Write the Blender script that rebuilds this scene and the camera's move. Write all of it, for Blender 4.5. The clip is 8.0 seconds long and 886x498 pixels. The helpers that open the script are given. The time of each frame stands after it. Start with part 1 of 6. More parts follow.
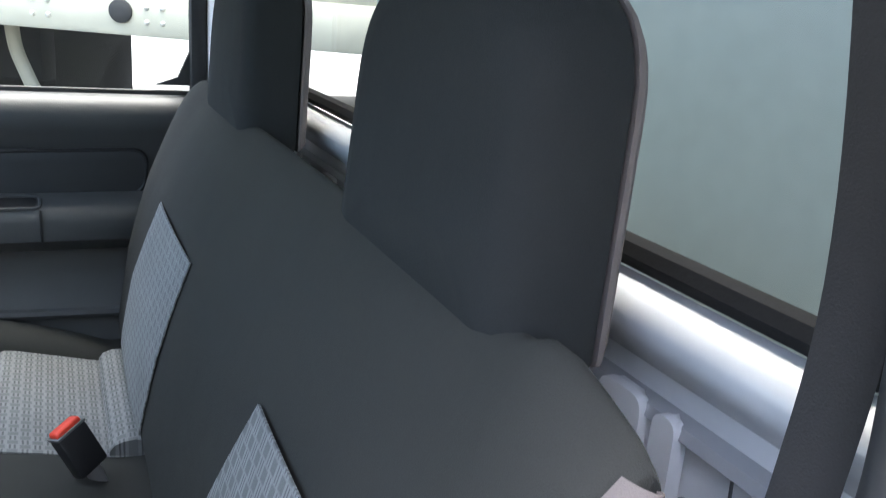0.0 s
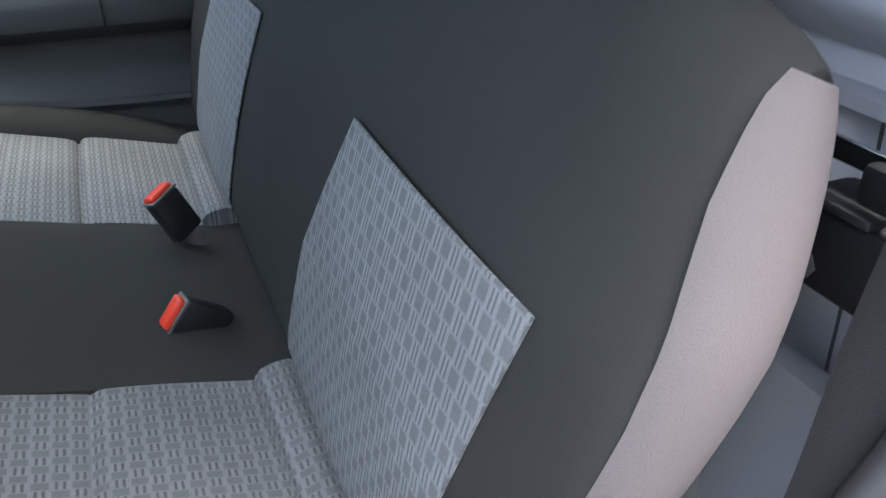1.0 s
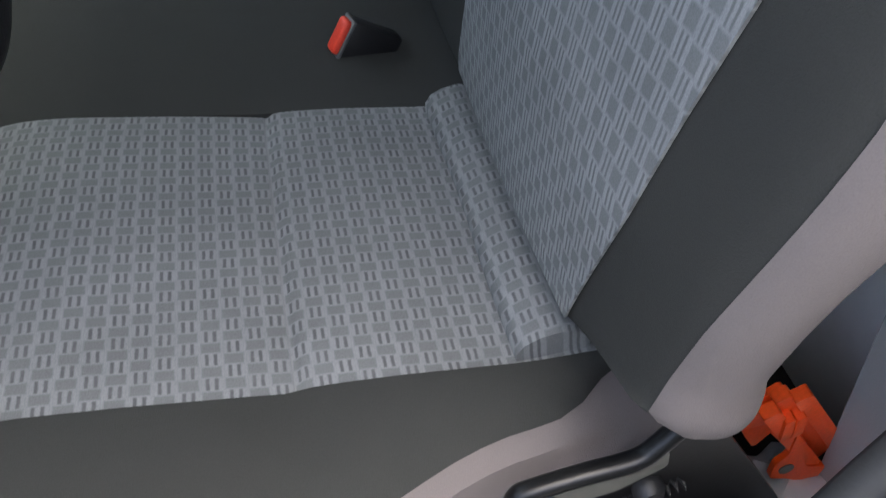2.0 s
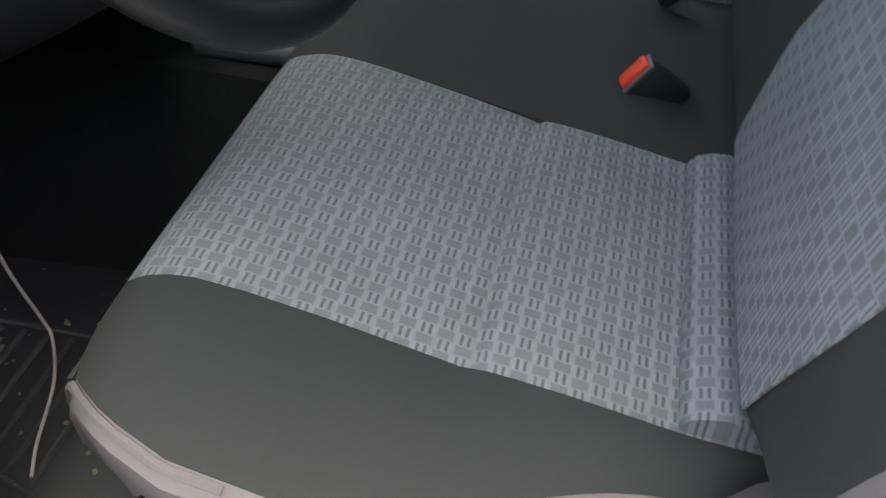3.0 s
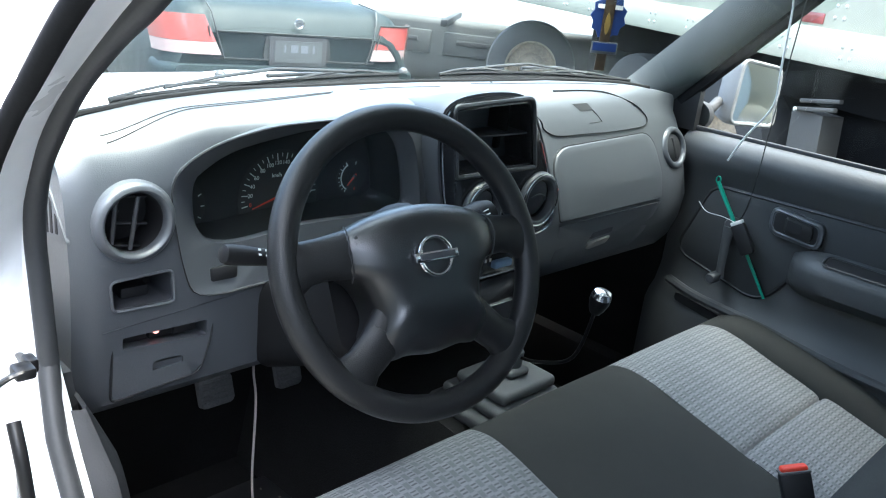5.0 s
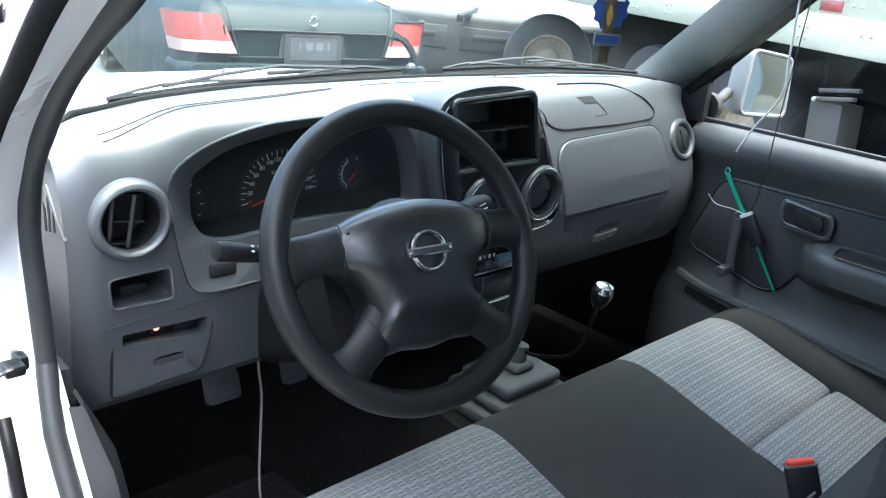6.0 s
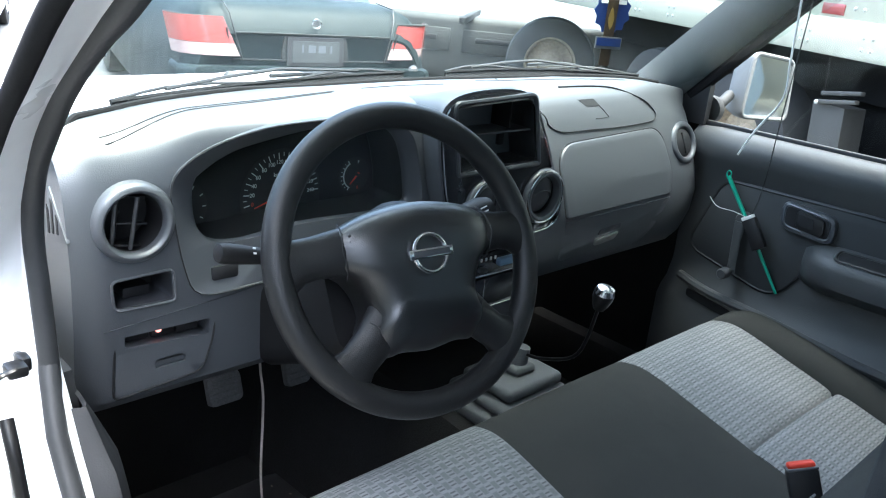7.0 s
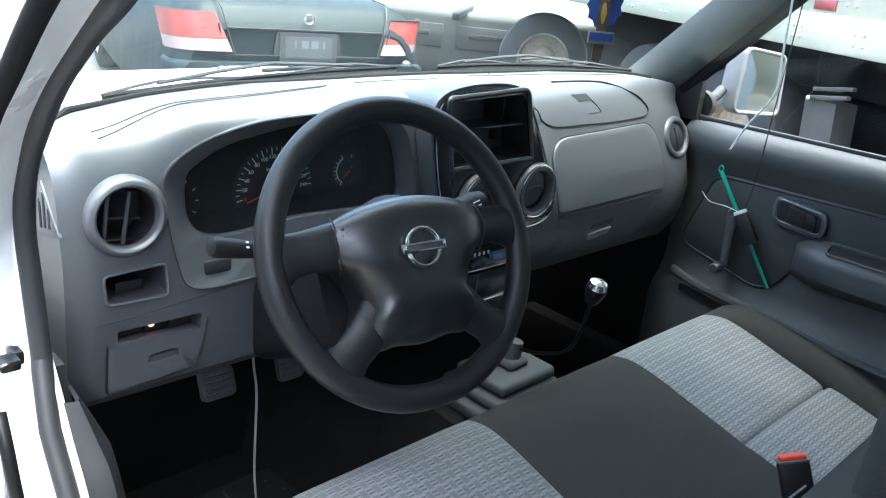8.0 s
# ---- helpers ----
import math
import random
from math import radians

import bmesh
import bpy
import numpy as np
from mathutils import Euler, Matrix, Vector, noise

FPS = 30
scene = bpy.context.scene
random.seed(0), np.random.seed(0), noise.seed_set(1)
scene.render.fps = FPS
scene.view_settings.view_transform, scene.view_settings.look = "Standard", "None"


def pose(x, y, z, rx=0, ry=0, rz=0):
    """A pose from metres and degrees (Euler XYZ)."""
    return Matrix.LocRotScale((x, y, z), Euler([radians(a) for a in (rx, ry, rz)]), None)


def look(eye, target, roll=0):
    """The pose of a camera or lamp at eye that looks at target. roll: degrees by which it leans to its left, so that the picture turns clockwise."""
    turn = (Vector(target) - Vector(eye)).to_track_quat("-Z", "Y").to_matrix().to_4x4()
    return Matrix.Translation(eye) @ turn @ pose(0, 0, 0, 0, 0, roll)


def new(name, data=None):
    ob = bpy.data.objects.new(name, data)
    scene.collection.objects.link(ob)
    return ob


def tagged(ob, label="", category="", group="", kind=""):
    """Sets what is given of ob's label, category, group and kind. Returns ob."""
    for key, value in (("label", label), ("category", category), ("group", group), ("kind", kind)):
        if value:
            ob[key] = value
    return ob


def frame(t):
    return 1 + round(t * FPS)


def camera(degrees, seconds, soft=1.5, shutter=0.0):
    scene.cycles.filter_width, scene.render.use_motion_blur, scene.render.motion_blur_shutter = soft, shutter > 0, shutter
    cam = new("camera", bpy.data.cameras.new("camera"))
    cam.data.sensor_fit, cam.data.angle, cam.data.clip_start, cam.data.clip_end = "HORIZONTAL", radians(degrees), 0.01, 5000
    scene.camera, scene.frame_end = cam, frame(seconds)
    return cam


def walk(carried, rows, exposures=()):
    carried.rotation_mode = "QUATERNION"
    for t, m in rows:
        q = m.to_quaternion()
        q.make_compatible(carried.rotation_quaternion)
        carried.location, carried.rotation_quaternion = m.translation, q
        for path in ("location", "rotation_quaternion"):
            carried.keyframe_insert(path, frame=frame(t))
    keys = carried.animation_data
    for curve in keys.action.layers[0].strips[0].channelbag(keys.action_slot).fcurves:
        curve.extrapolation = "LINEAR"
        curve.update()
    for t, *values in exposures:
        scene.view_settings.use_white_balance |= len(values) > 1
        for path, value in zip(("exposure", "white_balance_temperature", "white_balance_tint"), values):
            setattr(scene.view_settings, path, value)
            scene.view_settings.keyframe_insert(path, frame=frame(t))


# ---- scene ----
cam = camera(57.0, 8.0, soft=1.1, shutter=0.15)
PATH = [
    (0, (-0.81, 0.302, 1.371), (0.91, -0.539, 0.795), 4.8),
    (0.5, (-0.803, 0.305, 1.323), (0.847, -0.497, 0.528), 2.9),
    (1, (-0.802, 0.33, 1.275), (0.808, -0.326, 0.287), -0.1),
    (1.5, (-0.783, 0.334, 1.235), (0.784, -0.073, 0.061), -3.9),
    (2, (-0.774, 0.329, 1.228), (0.605, 0.198, -0.214), -9.9),
    (2.2, (-0.779, 0.357, 1.214), (0.543, 0.271, -0.284), -9.3),
    (3.3, (-0.806, 0.29, 1.302), (0.591, 0.952, 0.033), 1.4),
    (3.5, (-0.806, 0.224, 1.362), (0.552, 1.103, 0.186), 1.9),
    (3.7, (-0.83, 0.171, 1.371), (0.566, 1.24, 0.419), 0.7),
    (3.8, (-0.844, 0.153, 1.393), (0.557, 1.293, 0.534), 1.4),
    (4, (-0.873, 0.119, 1.426), (0.54, 1.321, 0.678), 4.0),
    (4.2, (-0.899, 0.085, 1.449), (0.521, 1.313, 0.759), 5.1),
    (4.5, (-0.925, 0.034, 1.461), (0.469, 1.294, 0.774), 6.2),
    (4.7, (-0.926, 0.014, 1.464), (0.45, 1.302, 0.794), 6.7),
    (5.8, (-0.903, -0.018, 1.47), (0.431, 1.305, 0.783), 5.7),
    (6, (-0.901, -0.022, 1.469), (0.426, 1.308, 0.783), 5.5),
    (6.5, (-0.902, -0.021, 1.471), (0.413, 1.319, 0.781), 5.4),
    (7, (-0.902, -0.025, 1.47), (0.422, 1.311, 0.789), 5.5),
    (7.5, (-0.903, -0.027, 1.472), (0.428, 1.3, 0.787), 5.8),
    (8, (-0.903, -0.027, 1.468), (0.431, 1.295, 0.78), 5.6),
]
walk(cam, [(t, look(eye, target, roll)) for t, eye, target, roll in PATH],
     exposures=[(0.0, 4.48, 6300, 6), (0.8, 4.32, 6300, 6), (1.5, 4.02, 6350, 6), (2.0, 3.78, 6400, 6), (3.5, 4.02, 6250, 4), (4.0, 4.74, 5850, 2), (4.5, 4.37, 5800, 1), (8.0, 4.36, 5800, 1)])

# ---- world and light ----
world = bpy.data.worlds.new("sky")
scene.world = world
world.use_nodes = True
wn = world.node_tree
sky = wn.nodes.new("ShaderNodeTexSky")
sky.sky_type, sky.sun_disc = "NISHITA", False
sky.sun_elevation, sky.sun_rotation = radians(76), radians(172)
sky.dust_density, sky.air_density = 9.0, 0.7
wn.links.new(sky.outputs[0], wn.nodes["Background"].inputs[0])
wn.nodes["Background"].inputs[1].default_value = 0.12
sun_data = bpy.data.lights.new("sun", "SUN")
sun_data.energy, sun_data.angle, sun_data.color = 0.12, radians(24), (1.0, 0.985, 0.965)
sun = new("sun", sun_data)
sun.matrix_world = look((0.21, -1.48, 6.0), (0, 0, 0))


# ---- materials ----
def nodes_of(name):
    m = bpy.data.materials.new(name)
    m.use_nodes = True
    t = m.node_tree
    return m, t, t.nodes["Principled BSDF"], t.nodes.new("ShaderNodeTexCoord")


def surface(name, colour, rough=0.6, metal=0.0, grain=300.0, bump=0.15, vary=0.12, big=5.0, spec=0.5, coat=0.0, fold=0.0):
    """Plain material with variation at two scales and fine relief."""
    m, t, b, tc = nodes_of(name)
    n1 = t.nodes.new("ShaderNodeTexNoise")
    n1.inputs["Scale"].default_value, n1.inputs["Detail"].default_value = big, 5
    n2 = t.nodes.new("ShaderNodeTexNoise")
    n2.inputs["Scale"].default_value, n2.inputs["Detail"].default_value = grain, 2
    for n in (n1, n2):
        t.links.new(tc.outputs["Object"], n.inputs["Vector"])
    add = t.nodes.new("ShaderNodeMath")
    add.operation = "ADD"
    t.links.new(n1.outputs[0], add.inputs[0])
    t.links.new(n2.outputs[0], add.inputs[1])
    ramp = t.nodes.new("ShaderNodeMapRange")
    ramp.inputs[1].default_value, ramp.inputs[2].default_value = 0.6, 1.4
    ramp.inputs[3].default_value, ramp.inputs[4].default_value = 1 - vary, 1 + vary
    t.links.new(add.outputs[0], ramp.inputs[0])
    mul = t.nodes.new("ShaderNodeVectorMath")
    mul.operation = "SCALE"
    mul.inputs[0].default_value = colour
    t.links.new(ramp.outputs[0], mul.inputs["Scale"])
    t.links.new(mul.outputs[0], b.inputs["Base Color"])
    rr = t.nodes.new("ShaderNodeMapRange")
    rr.inputs[3].default_value, rr.inputs[4].default_value = max(rough - 0.1, 0.02), min(rough + 0.1, 1)
    t.links.new(n1.outputs[0], rr.inputs[0])
    t.links.new(rr.outputs[0], b.inputs["Roughness"])
    b.inputs["Metallic"].default_value = metal
    b.inputs["Specular IOR Level"].default_value = spec
    b.inputs["Coat Weight"].default_value = coat
    if bump:
        bp = t.nodes.new("ShaderNodeBump")
        bp.inputs["Strength"].default_value, bp.inputs["Distance"].default_value = bump, 0.001
        t.links.new(n2.outputs[0], bp.inputs["Height"])
        t.links.new(bp.outputs[0], b.inputs["Normal"])
        if fold:
            soft = t.nodes.new("ShaderNodeBump")
            soft.inputs["Strength"].default_value, soft.inputs["Distance"].default_value = 0.6, fold
            t.links.new(n1.outputs[0], soft.inputs["Height"])
            t.links.new(soft.outputs[0], bp.inputs["Normal"])
    return m


def weave(name, first, second, pale=0.34, deep=0.34, block=0.07, gain=0.96, cu=0.0148, cv=0.0102):
    """Grey basket-weave cloth: plain blocks in a chequer with blocks of pale ribs that part two dark slits."""
    m, t, b, tc = nodes_of(name)

    def op(kind, a, c=None):
        n = t.nodes.new("ShaderNodeMath")
        n.operation = kind
        for i, v in enumerate((a, c)):
            if v is None:
                continue
            if isinstance(v, (int, float)):
                n.inputs[i].default_value = v
            else:
                t.links.new(v, n.inputs[i])
        return n.outputs[0]

    def noise_of(scale, detail):
        n = t.nodes.new("ShaderNodeTexNoise")
        n.inputs["Scale"].default_value, n.inputs["Detail"].default_value = scale, detail
        t.links.new(tc.outputs["Object"], n.inputs["Vector"])
        return n.outputs[0]

    def soft(value, edge, width):
        """1 where value is under edge, fading over width."""
        n = t.nodes.new("ShaderNodeMapRange")
        n.inputs[1].default_value, n.inputs[2].default_value = edge - width, edge + width
        n.inputs[3].default_value, n.inputs[4].default_value = 1.0, 0.0
        t.links.new(value, n.inputs[0])
        return n.outputs[0]

    large, thread, blotch, drift = noise_of(9, 5), noise_of(1100, 2), noise_of(70, 4), noise_of(160, 2)
    sep = t.nodes.new("ShaderNodeSeparateXYZ")
    t.links.new(tc.outputs["Object"], sep.inputs[0])
    u = op("ADD", op("DIVIDE", sep.outputs[first], cu), op("MULTIPLY", drift, 0.08))
    v = op("ADD", op("DIVIDE", sep.outputs[second], cv), op("MULTIPLY", drift, 0.06))
    ribbed = op("ABSOLUTE", op("MODULO", op("ADD", op("FLOOR", u), op("FLOOR", v)), 2.0))
    plain = op("SUBTRACT", 1.0, ribbed)
    fu, fv = op("FRACT", u), op("FRACT", v)
    du, dv = op("ABSOLUTE", op("SUBTRACT", fu, 0.5)), op("ABSOLUTE", op("SUBTRACT", fv, 0.5))
    slit = op("MULTIPLY", op("MULTIPLY", soft(op("ABSOLUTE", op("SUBTRACT", du, 0.19)), 0.075, 0.03), soft(dv, 0.44, 0.04)), ribbed)
    rib = op("MULTIPLY", soft(op("ABSOLUTE", op("SUBTRACT", op("ABSOLUTE", op("SUBTRACT", du, 0.19)), 0.19)), 0.10, 0.05), ribbed)
    seam = soft(op("SUBTRACT", 0.5, du), 0.07, 0.05)
    cross = op("MULTIPLY", op("MULTIPLY", soft(op("SUBTRACT", 0.5, dv), 0.10, 0.06), plain), 0.75)
    flat = op("MULTIPLY", op("MULTIPLY", soft(du, 0.42, 0.05), soft(dv, 0.38, 0.06)), plain)
    worn = op("ADD", 0.35, op("MULTIPLY", blotch, 1.3))
    d = op("SUBTRACT", op("MULTIPLY", op("MAXIMUM", op("MAXIMUM", rib, seam), cross), pale), op("ADD", op("MULTIPLY", slit, deep), op("MULTIPLY", flat, block)))
    tone = op("MULTIPLY", op("ADD", op("MULTIPLY", large, 0.45), op("ADD", op("MULTIPLY", thread, 0.55), 0.5)),
              op("ADD", 0.97, op("MULTIPLY", d, worn)))
    mul = t.nodes.new("ShaderNodeVectorMath")
    mul.operation = "SCALE"
    mul.inputs[0].default_value = (0.168 * gain, 0.173 * gain, 0.174 * gain)
    t.links.new(tone, mul.inputs["Scale"])
    t.links.new(mul.outputs[0], b.inputs["Base Color"])
    b.inputs["Roughness"].default_value = 0.95
    b.inputs["Specular IOR Level"].default_value = 0.2
    bp = t.nodes.new("ShaderNodeBump")
    bp.inputs["Strength"].default_value, bp.inputs["Distance"].default_value = 0.3, 0.0006
    t.links.new(tone, bp.inputs["Height"])
    t.links.new(bp.outputs[0], b.inputs["Normal"])
    return m


def glass_mat(name, tint=(0.96, 0.985, 0.975), rough=0.0):
    m, t, b, tc = nodes_of(name)
    clear, gloss = t.nodes.new("ShaderNodeBsdfTransparent"), t.nodes.new("ShaderNodeBsdfGlossy")
    clear.inputs[0].default_value = (*tint, 1)
    gloss.inputs["Roughness"].default_value = rough
    edge, mix = t.nodes.new("ShaderNodeLayerWeight"), t.nodes.new("ShaderNodeMixShader")
    power, span = t.nodes.new("ShaderNodeMath"), t.nodes.new("ShaderNodeMapRange")
    power.operation = "POWER"
    power.inputs[1].default_value = 5.0
    edge.inputs["Blend"].default_value = 0.5
    span.inputs[3].default_value, span.inputs[4].default_value = 0.02, 0.22
    t.links.new(edge.outputs["Facing"], power.inputs[0])
    t.links.new(power.outputs[0], span.inputs[0])
    t.links.new(span.outputs[0], mix.inputs[0])
    t.links.new(clear.outputs[0], mix.inputs[1])
    t.links.new(gloss.outputs[0], mix.inputs[2])
    t.links.new(mix.outputs[0], t.nodes["Material Output"].inputs[0])
    return m


def lit(name, colour, strength):
    m, t, b, tc = nodes_of(name)
    b.inputs["Base Color"].default_value = (*colour, 1)
    b.inputs["Emission Color"].default_value, b.inputs["Emission Strength"].default_value = (*colour, 1), strength
    return m


MAT = dict(
    dash=surface("dash_plastic", (0.069, 0.074, 0.082), 0.36, grain=700, bump=0.25, vary=0.07, spec=0.85),
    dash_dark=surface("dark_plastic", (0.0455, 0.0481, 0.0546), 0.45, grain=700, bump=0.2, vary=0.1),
    black=surface("black_plastic", (0.013, 0.013, 0.0143), 0.5, grain=500, bump=0.2),
    wheel=surface("wheel_urethane", (0.0105, 0.0105, 0.011), 0.42, grain=900, bump=0.3, vary=0.08, spec=0.42),
    hub=surface("hub_plastic", (0.0060, 0.0064, 0.0075), 0.34, grain=900, bump=0.2, vary=0.06, spec=0.9),
    door=surface("door_card", (0.060, 0.062, 0.064), 0.50, grain=600, bump=0.3, vary=0.07),
    door_dark=surface("door_cloth", (0.042, 0.044, 0.046), 0.8, grain=800, bump=0.4, vary=0.08),
    cloth=surface("dark_cloth", (0.0365, 0.0370, 0.0345), 0.95, grain=1200, bump=0.5, vary=0.12, spec=0.2, fold=0.012),
    taupe=surface("taupe_cloth", (0.1534, 0.1339, 0.13), 0.9, grain=1200, bump=0.4, vary=0.08, spec=0.2, fold=0.012),
    weave_flat=weave("weave_cushion", "Y", "X"),
    weave_up=weave("weave_back", "X", "Z", 0.40, 0.22, 0.10, 1.07, 0.0122, 0.0138),
    white=surface("white_paint", (0.84, 0.84, 0.85), 0.3, grain=40, bump=0.02, vary=0.04, coat=0.4),
    rubber=surface("rubber", (0.025, 0.025, 0.027), 0.6, grain=300, bump=0.2),
    carpet=surface("black_carpet", (0.0156, 0.0156, 0.0156), 1.0, grain=400, bump=0.8, vary=0.4, spec=0.1),
    chrome=surface("chrome", (0.8, 0.8, 0.82), 0.12, metal=1.0, bump=0),
    red=surface("red_plastic", (0.75, 0.06, 0.03), 0.4, bump=0.05),
    orange=surface("orange_plastic", (0.9, 0.09, 0.01), 0.45, bump=0.1),
    glass=glass_mat("clear_glass"),
    screen_glass=glass_mat("tinted_screen", (0.88, 0.925, 0.91)),
    asphalt=surface("asphalt", (0.075, 0.077, 0.075), 0.9, grain=60, bump=0.4, vary=0.2, big=0.6),
    panel=surface("trailer_panel", (0.34, 0.335, 0.265), 0.5, grain=20, bump=0.05, vary=0.08, big=2),
    sedan=surface("sedan_paint", (0.013, 0.019, 0.021), 0.5, bump=0, vary=0.05, spec=0.12),
    # the white paint again, darkened for shade inside the cab
    cab_white_shaded=surface("cab_paint_shaded", (0.43, 0.435, 0.45), 0.35, grain=40, bump=0.02, vary=0.06, coat=0.3),
    stalk=surface("stalk_plastic", (0.010, 0.010, 0.011), 0.55, grain=500, bump=0.1, spec=0.25),
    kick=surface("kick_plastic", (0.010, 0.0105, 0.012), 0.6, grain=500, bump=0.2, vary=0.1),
    vane=surface("vane_plastic", (0.030, 0.031, 0.034), 0.45, grain=500, bump=0.1, vary=0.08),
    headliner=surface("headliner_cloth", (0.46, 0.46, 0.45), 0.95, grain=500, bump=0.3, vary=0.06, spec=0.2),
    lorry_grey=surface("lorry_paint", (0.024, 0.0255, 0.0245), 0.7, grain=25, bump=0.15, vary=0.25, big=3),
    cargo=surface("cargo_box_side", (0.165, 0.196, 0.188), 0.5, grain=30, bump=0.05, vary=0.08, big=1.2),
    # canopy colour darkened to stand in for the shade under its roof
    shade=surface("canopy_shade_paint", (0.042, 0.043, 0.042), 0.7, grain=30, bump=0.05, vary=0.1, big=2),
    # colour of the unseen wall added to cut light
    grey_wall=surface("light_block_grey", (0.115, 0.132, 0.128), 0.6, grain=30, bump=0.05, vary=0.06, big=3),
    seal=surface("seal_rubber", (0.028, 0.029, 0.031), 0.55, grain=300, bump=0.15, vary=0.08),
    belt=surface("belt_webbing", (0.008, 0.008, 0.009), 0.75, grain=900, bump=0.4),
    pillar=surface("pillar_trim_plastic", (0.125, 0.131, 0.138), 0.6, grain=700, bump=0.25, vary=0.05),
    mirror=surface("mirror_silver", (0.9, 0.9, 0.9), 0.02, metal=1.0, bump=0, vary=0.0),
    steel=surface("bare_steel", (0.42, 0.41, 0.39), 0.4, metal=0.8, grain=80, bump=0.1),
    bezel=surface("bezel_plastic", (0.070, 0.075, 0.084), 0.38, grain=700, bump=0.12, vary=0.06),
    # dial black raised to hold the haze of the cluster lens
    dial=surface("dial_face_hazed", (0.022, 0.022, 0.024), 0.7, bump=0.0),
    print=surface("white_print", (0.72, 0.72, 0.70), 0.6, bump=0.0, vary=0.05),
    needle=surface("red_needle", (0.75, 0.05, 0.02), 0.5, bump=0.0, vary=0.03),
    led=lit("red_led", (0.9, 0.30, 0.25), 0.15),
    slider=surface("slider_plastic", (0.14, 0.22, 0.32), 0.4, bump=0.05),
    matridge=surface("mat_ridge", (0.05, 0.05, 0.05), 0.8, grain=200, bump=0.3, vary=0.3),
    litter=surface("leaf_crumb", (0.16, 0.14, 0.10), 0.9, grain=300, vary=0.4),
    cable=surface("cable_sheath", (0.55, 0.50, 0.45), 0.5, bump=0.05),
    pedal=surface("pedal_rubber", (0.13, 0.13, 0.13), 0.8, grain=250, bump=0.4, vary=0.3),
    boot=surface("boot_rubber", (0.072, 0.075, 0.077), 0.65, grain=400, bump=0.2, vary=0.12),
    green=surface("green_plastic", (0.02, 0.30, 0.20), 0.35, bump=0.05),
    gold=surface("gold_print", (0.22, 0.15, 0.04), 0.4, bump=0.0),
    tyre=surface("tyre_rubber", (0.016, 0.016, 0.016), 0.85, grain=60, bump=0.4, vary=0.25),
    tyre_grey=surface("dusty_tyre", (0.042, 0.044, 0.044), 0.9, grain=50, bump=0.4, vary=0.25),
    rim=surface("rim_metal", (0.4, 0.4, 0.42), 0.35, metal=0.8, bump=0.05),
    rim_rust=surface("rusty_rim", (0.30, 0.24, 0.17), 0.75, grain=40, bump=0.3, vary=0.35),
    sedan_dark=surface("dark_underbody", (0.013, 0.014, 0.0145), 0.8, grain=30, bump=0.2, vary=0.25),
    car_glass=surface("tinted_glass", (0.02, 0.025, 0.028), 0.06, bump=0.0),
    silver=surface("silver_paint", (0.45, 0.46, 0.48), 0.3, metal=0.5, bump=0.0, vary=0.04, coat=0.5),
    lamp_red=surface("lamp_red", (0.22, 0.045, 0.042), 0.15, bump=0.0, coat=0.6),
    lamp_clear=surface("lamp_clear", (0.25, 0.18, 0.18), 0.12, bump=0.0, coat=0.6),
    plate_frame=surface("plate_frame", (0.03, 0.03, 0.033), 0.4, bump=0.0),
    plate_white=surface("plate_white", (0.05, 0.052, 0.056), 0.4, bump=0.0),
    plate_ink=surface("plate_ink", (0.09, 0.096, 0.108), 0.5, bump=0.0),
    rivet=surface("rivet_metal", (0.45, 0.45, 0.42), 0.45, metal=0.5, bump=0.0),
    galv=surface("galvanised", (0.040, 0.039, 0.036), 0.6, grain=30, bump=0.1, vary=0.15),
    slate=surface("slate_plastic", (0.12, 0.12, 0.12), 0.5, bump=0.05),
    cloth_dark=surface("headrest_cloth", (0.025, 0.027, 0.028), 0.95, grain=1200, bump=0.5, vary=0.12, spec=0.2, fold=0.012),
    # black raised for lens haze in the cluster, also used for dark hollows
    void=surface("well_black", (0.020, 0.020, 0.022), 0.7, bump=0.0, spec=0.3),
    gloss=surface("gloss_black", (0.018, 0.019, 0.023), 0.20, bump=0.0, vary=0.06, spec=0.6),
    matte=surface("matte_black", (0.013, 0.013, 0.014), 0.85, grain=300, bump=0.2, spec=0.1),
    # near-black of black parts, also painted shade at the seat base and cowl
    jet=surface("black_enamel_and_shade", (0.0045, 0.0045, 0.005), 0.35, grain=400, bump=0.1, spec=0.35),
    strap_steel=surface("dull_zinc", (0.15, 0.147, 0.125), 0.5, metal=0.3, grain=80, bump=0.1),
    # trim grey lightened in place of light from the rear window
    pale_trim=surface("trim_plastic_lit", (0.33, 0.345, 0.36), 0.6, grain=500, bump=0.2, vary=0.06),
    navy=surface("navy_card", (0.010, 0.032, 0.14), 0.5, bump=0.05),
    brown=surface("brown_print", (0.045, 0.03, 0.016), 0.5, grain=200, bump=0.0, vary=0.5, big=60),
    bag=surface("bag_film", (0.6, 0.62, 0.64), 0.2, grain=60, bump=0.3),
)


# ---- mesh helpers ----
def part(name, bm, material, parent=None, label="", smooth=True):
    me = bpy.data.meshes.new(name)
    bmesh.ops.recalc_face_normals(bm, faces=bm.faces)
    if bm.calc_volume(signed=True) < -1e-9:
        bmesh.ops.reverse_faces(bm, faces=bm.faces[:])
    bm.to_mesh(me)
    bm.free()
    me.materials.append(MAT[material] if isinstance(material, str) else material)
    if smooth:
        me.shade_smooth()
        me.set_sharp_from_angle(angle=radians(40))
    ob = new(name, me)
    if parent is not None:
        ob.parent = parent
    if label:
        ob["label"] = label
    return ob


def thing(name, label, category, group="", kind=""):
    return tagged(new(name), label, category, group, kind)


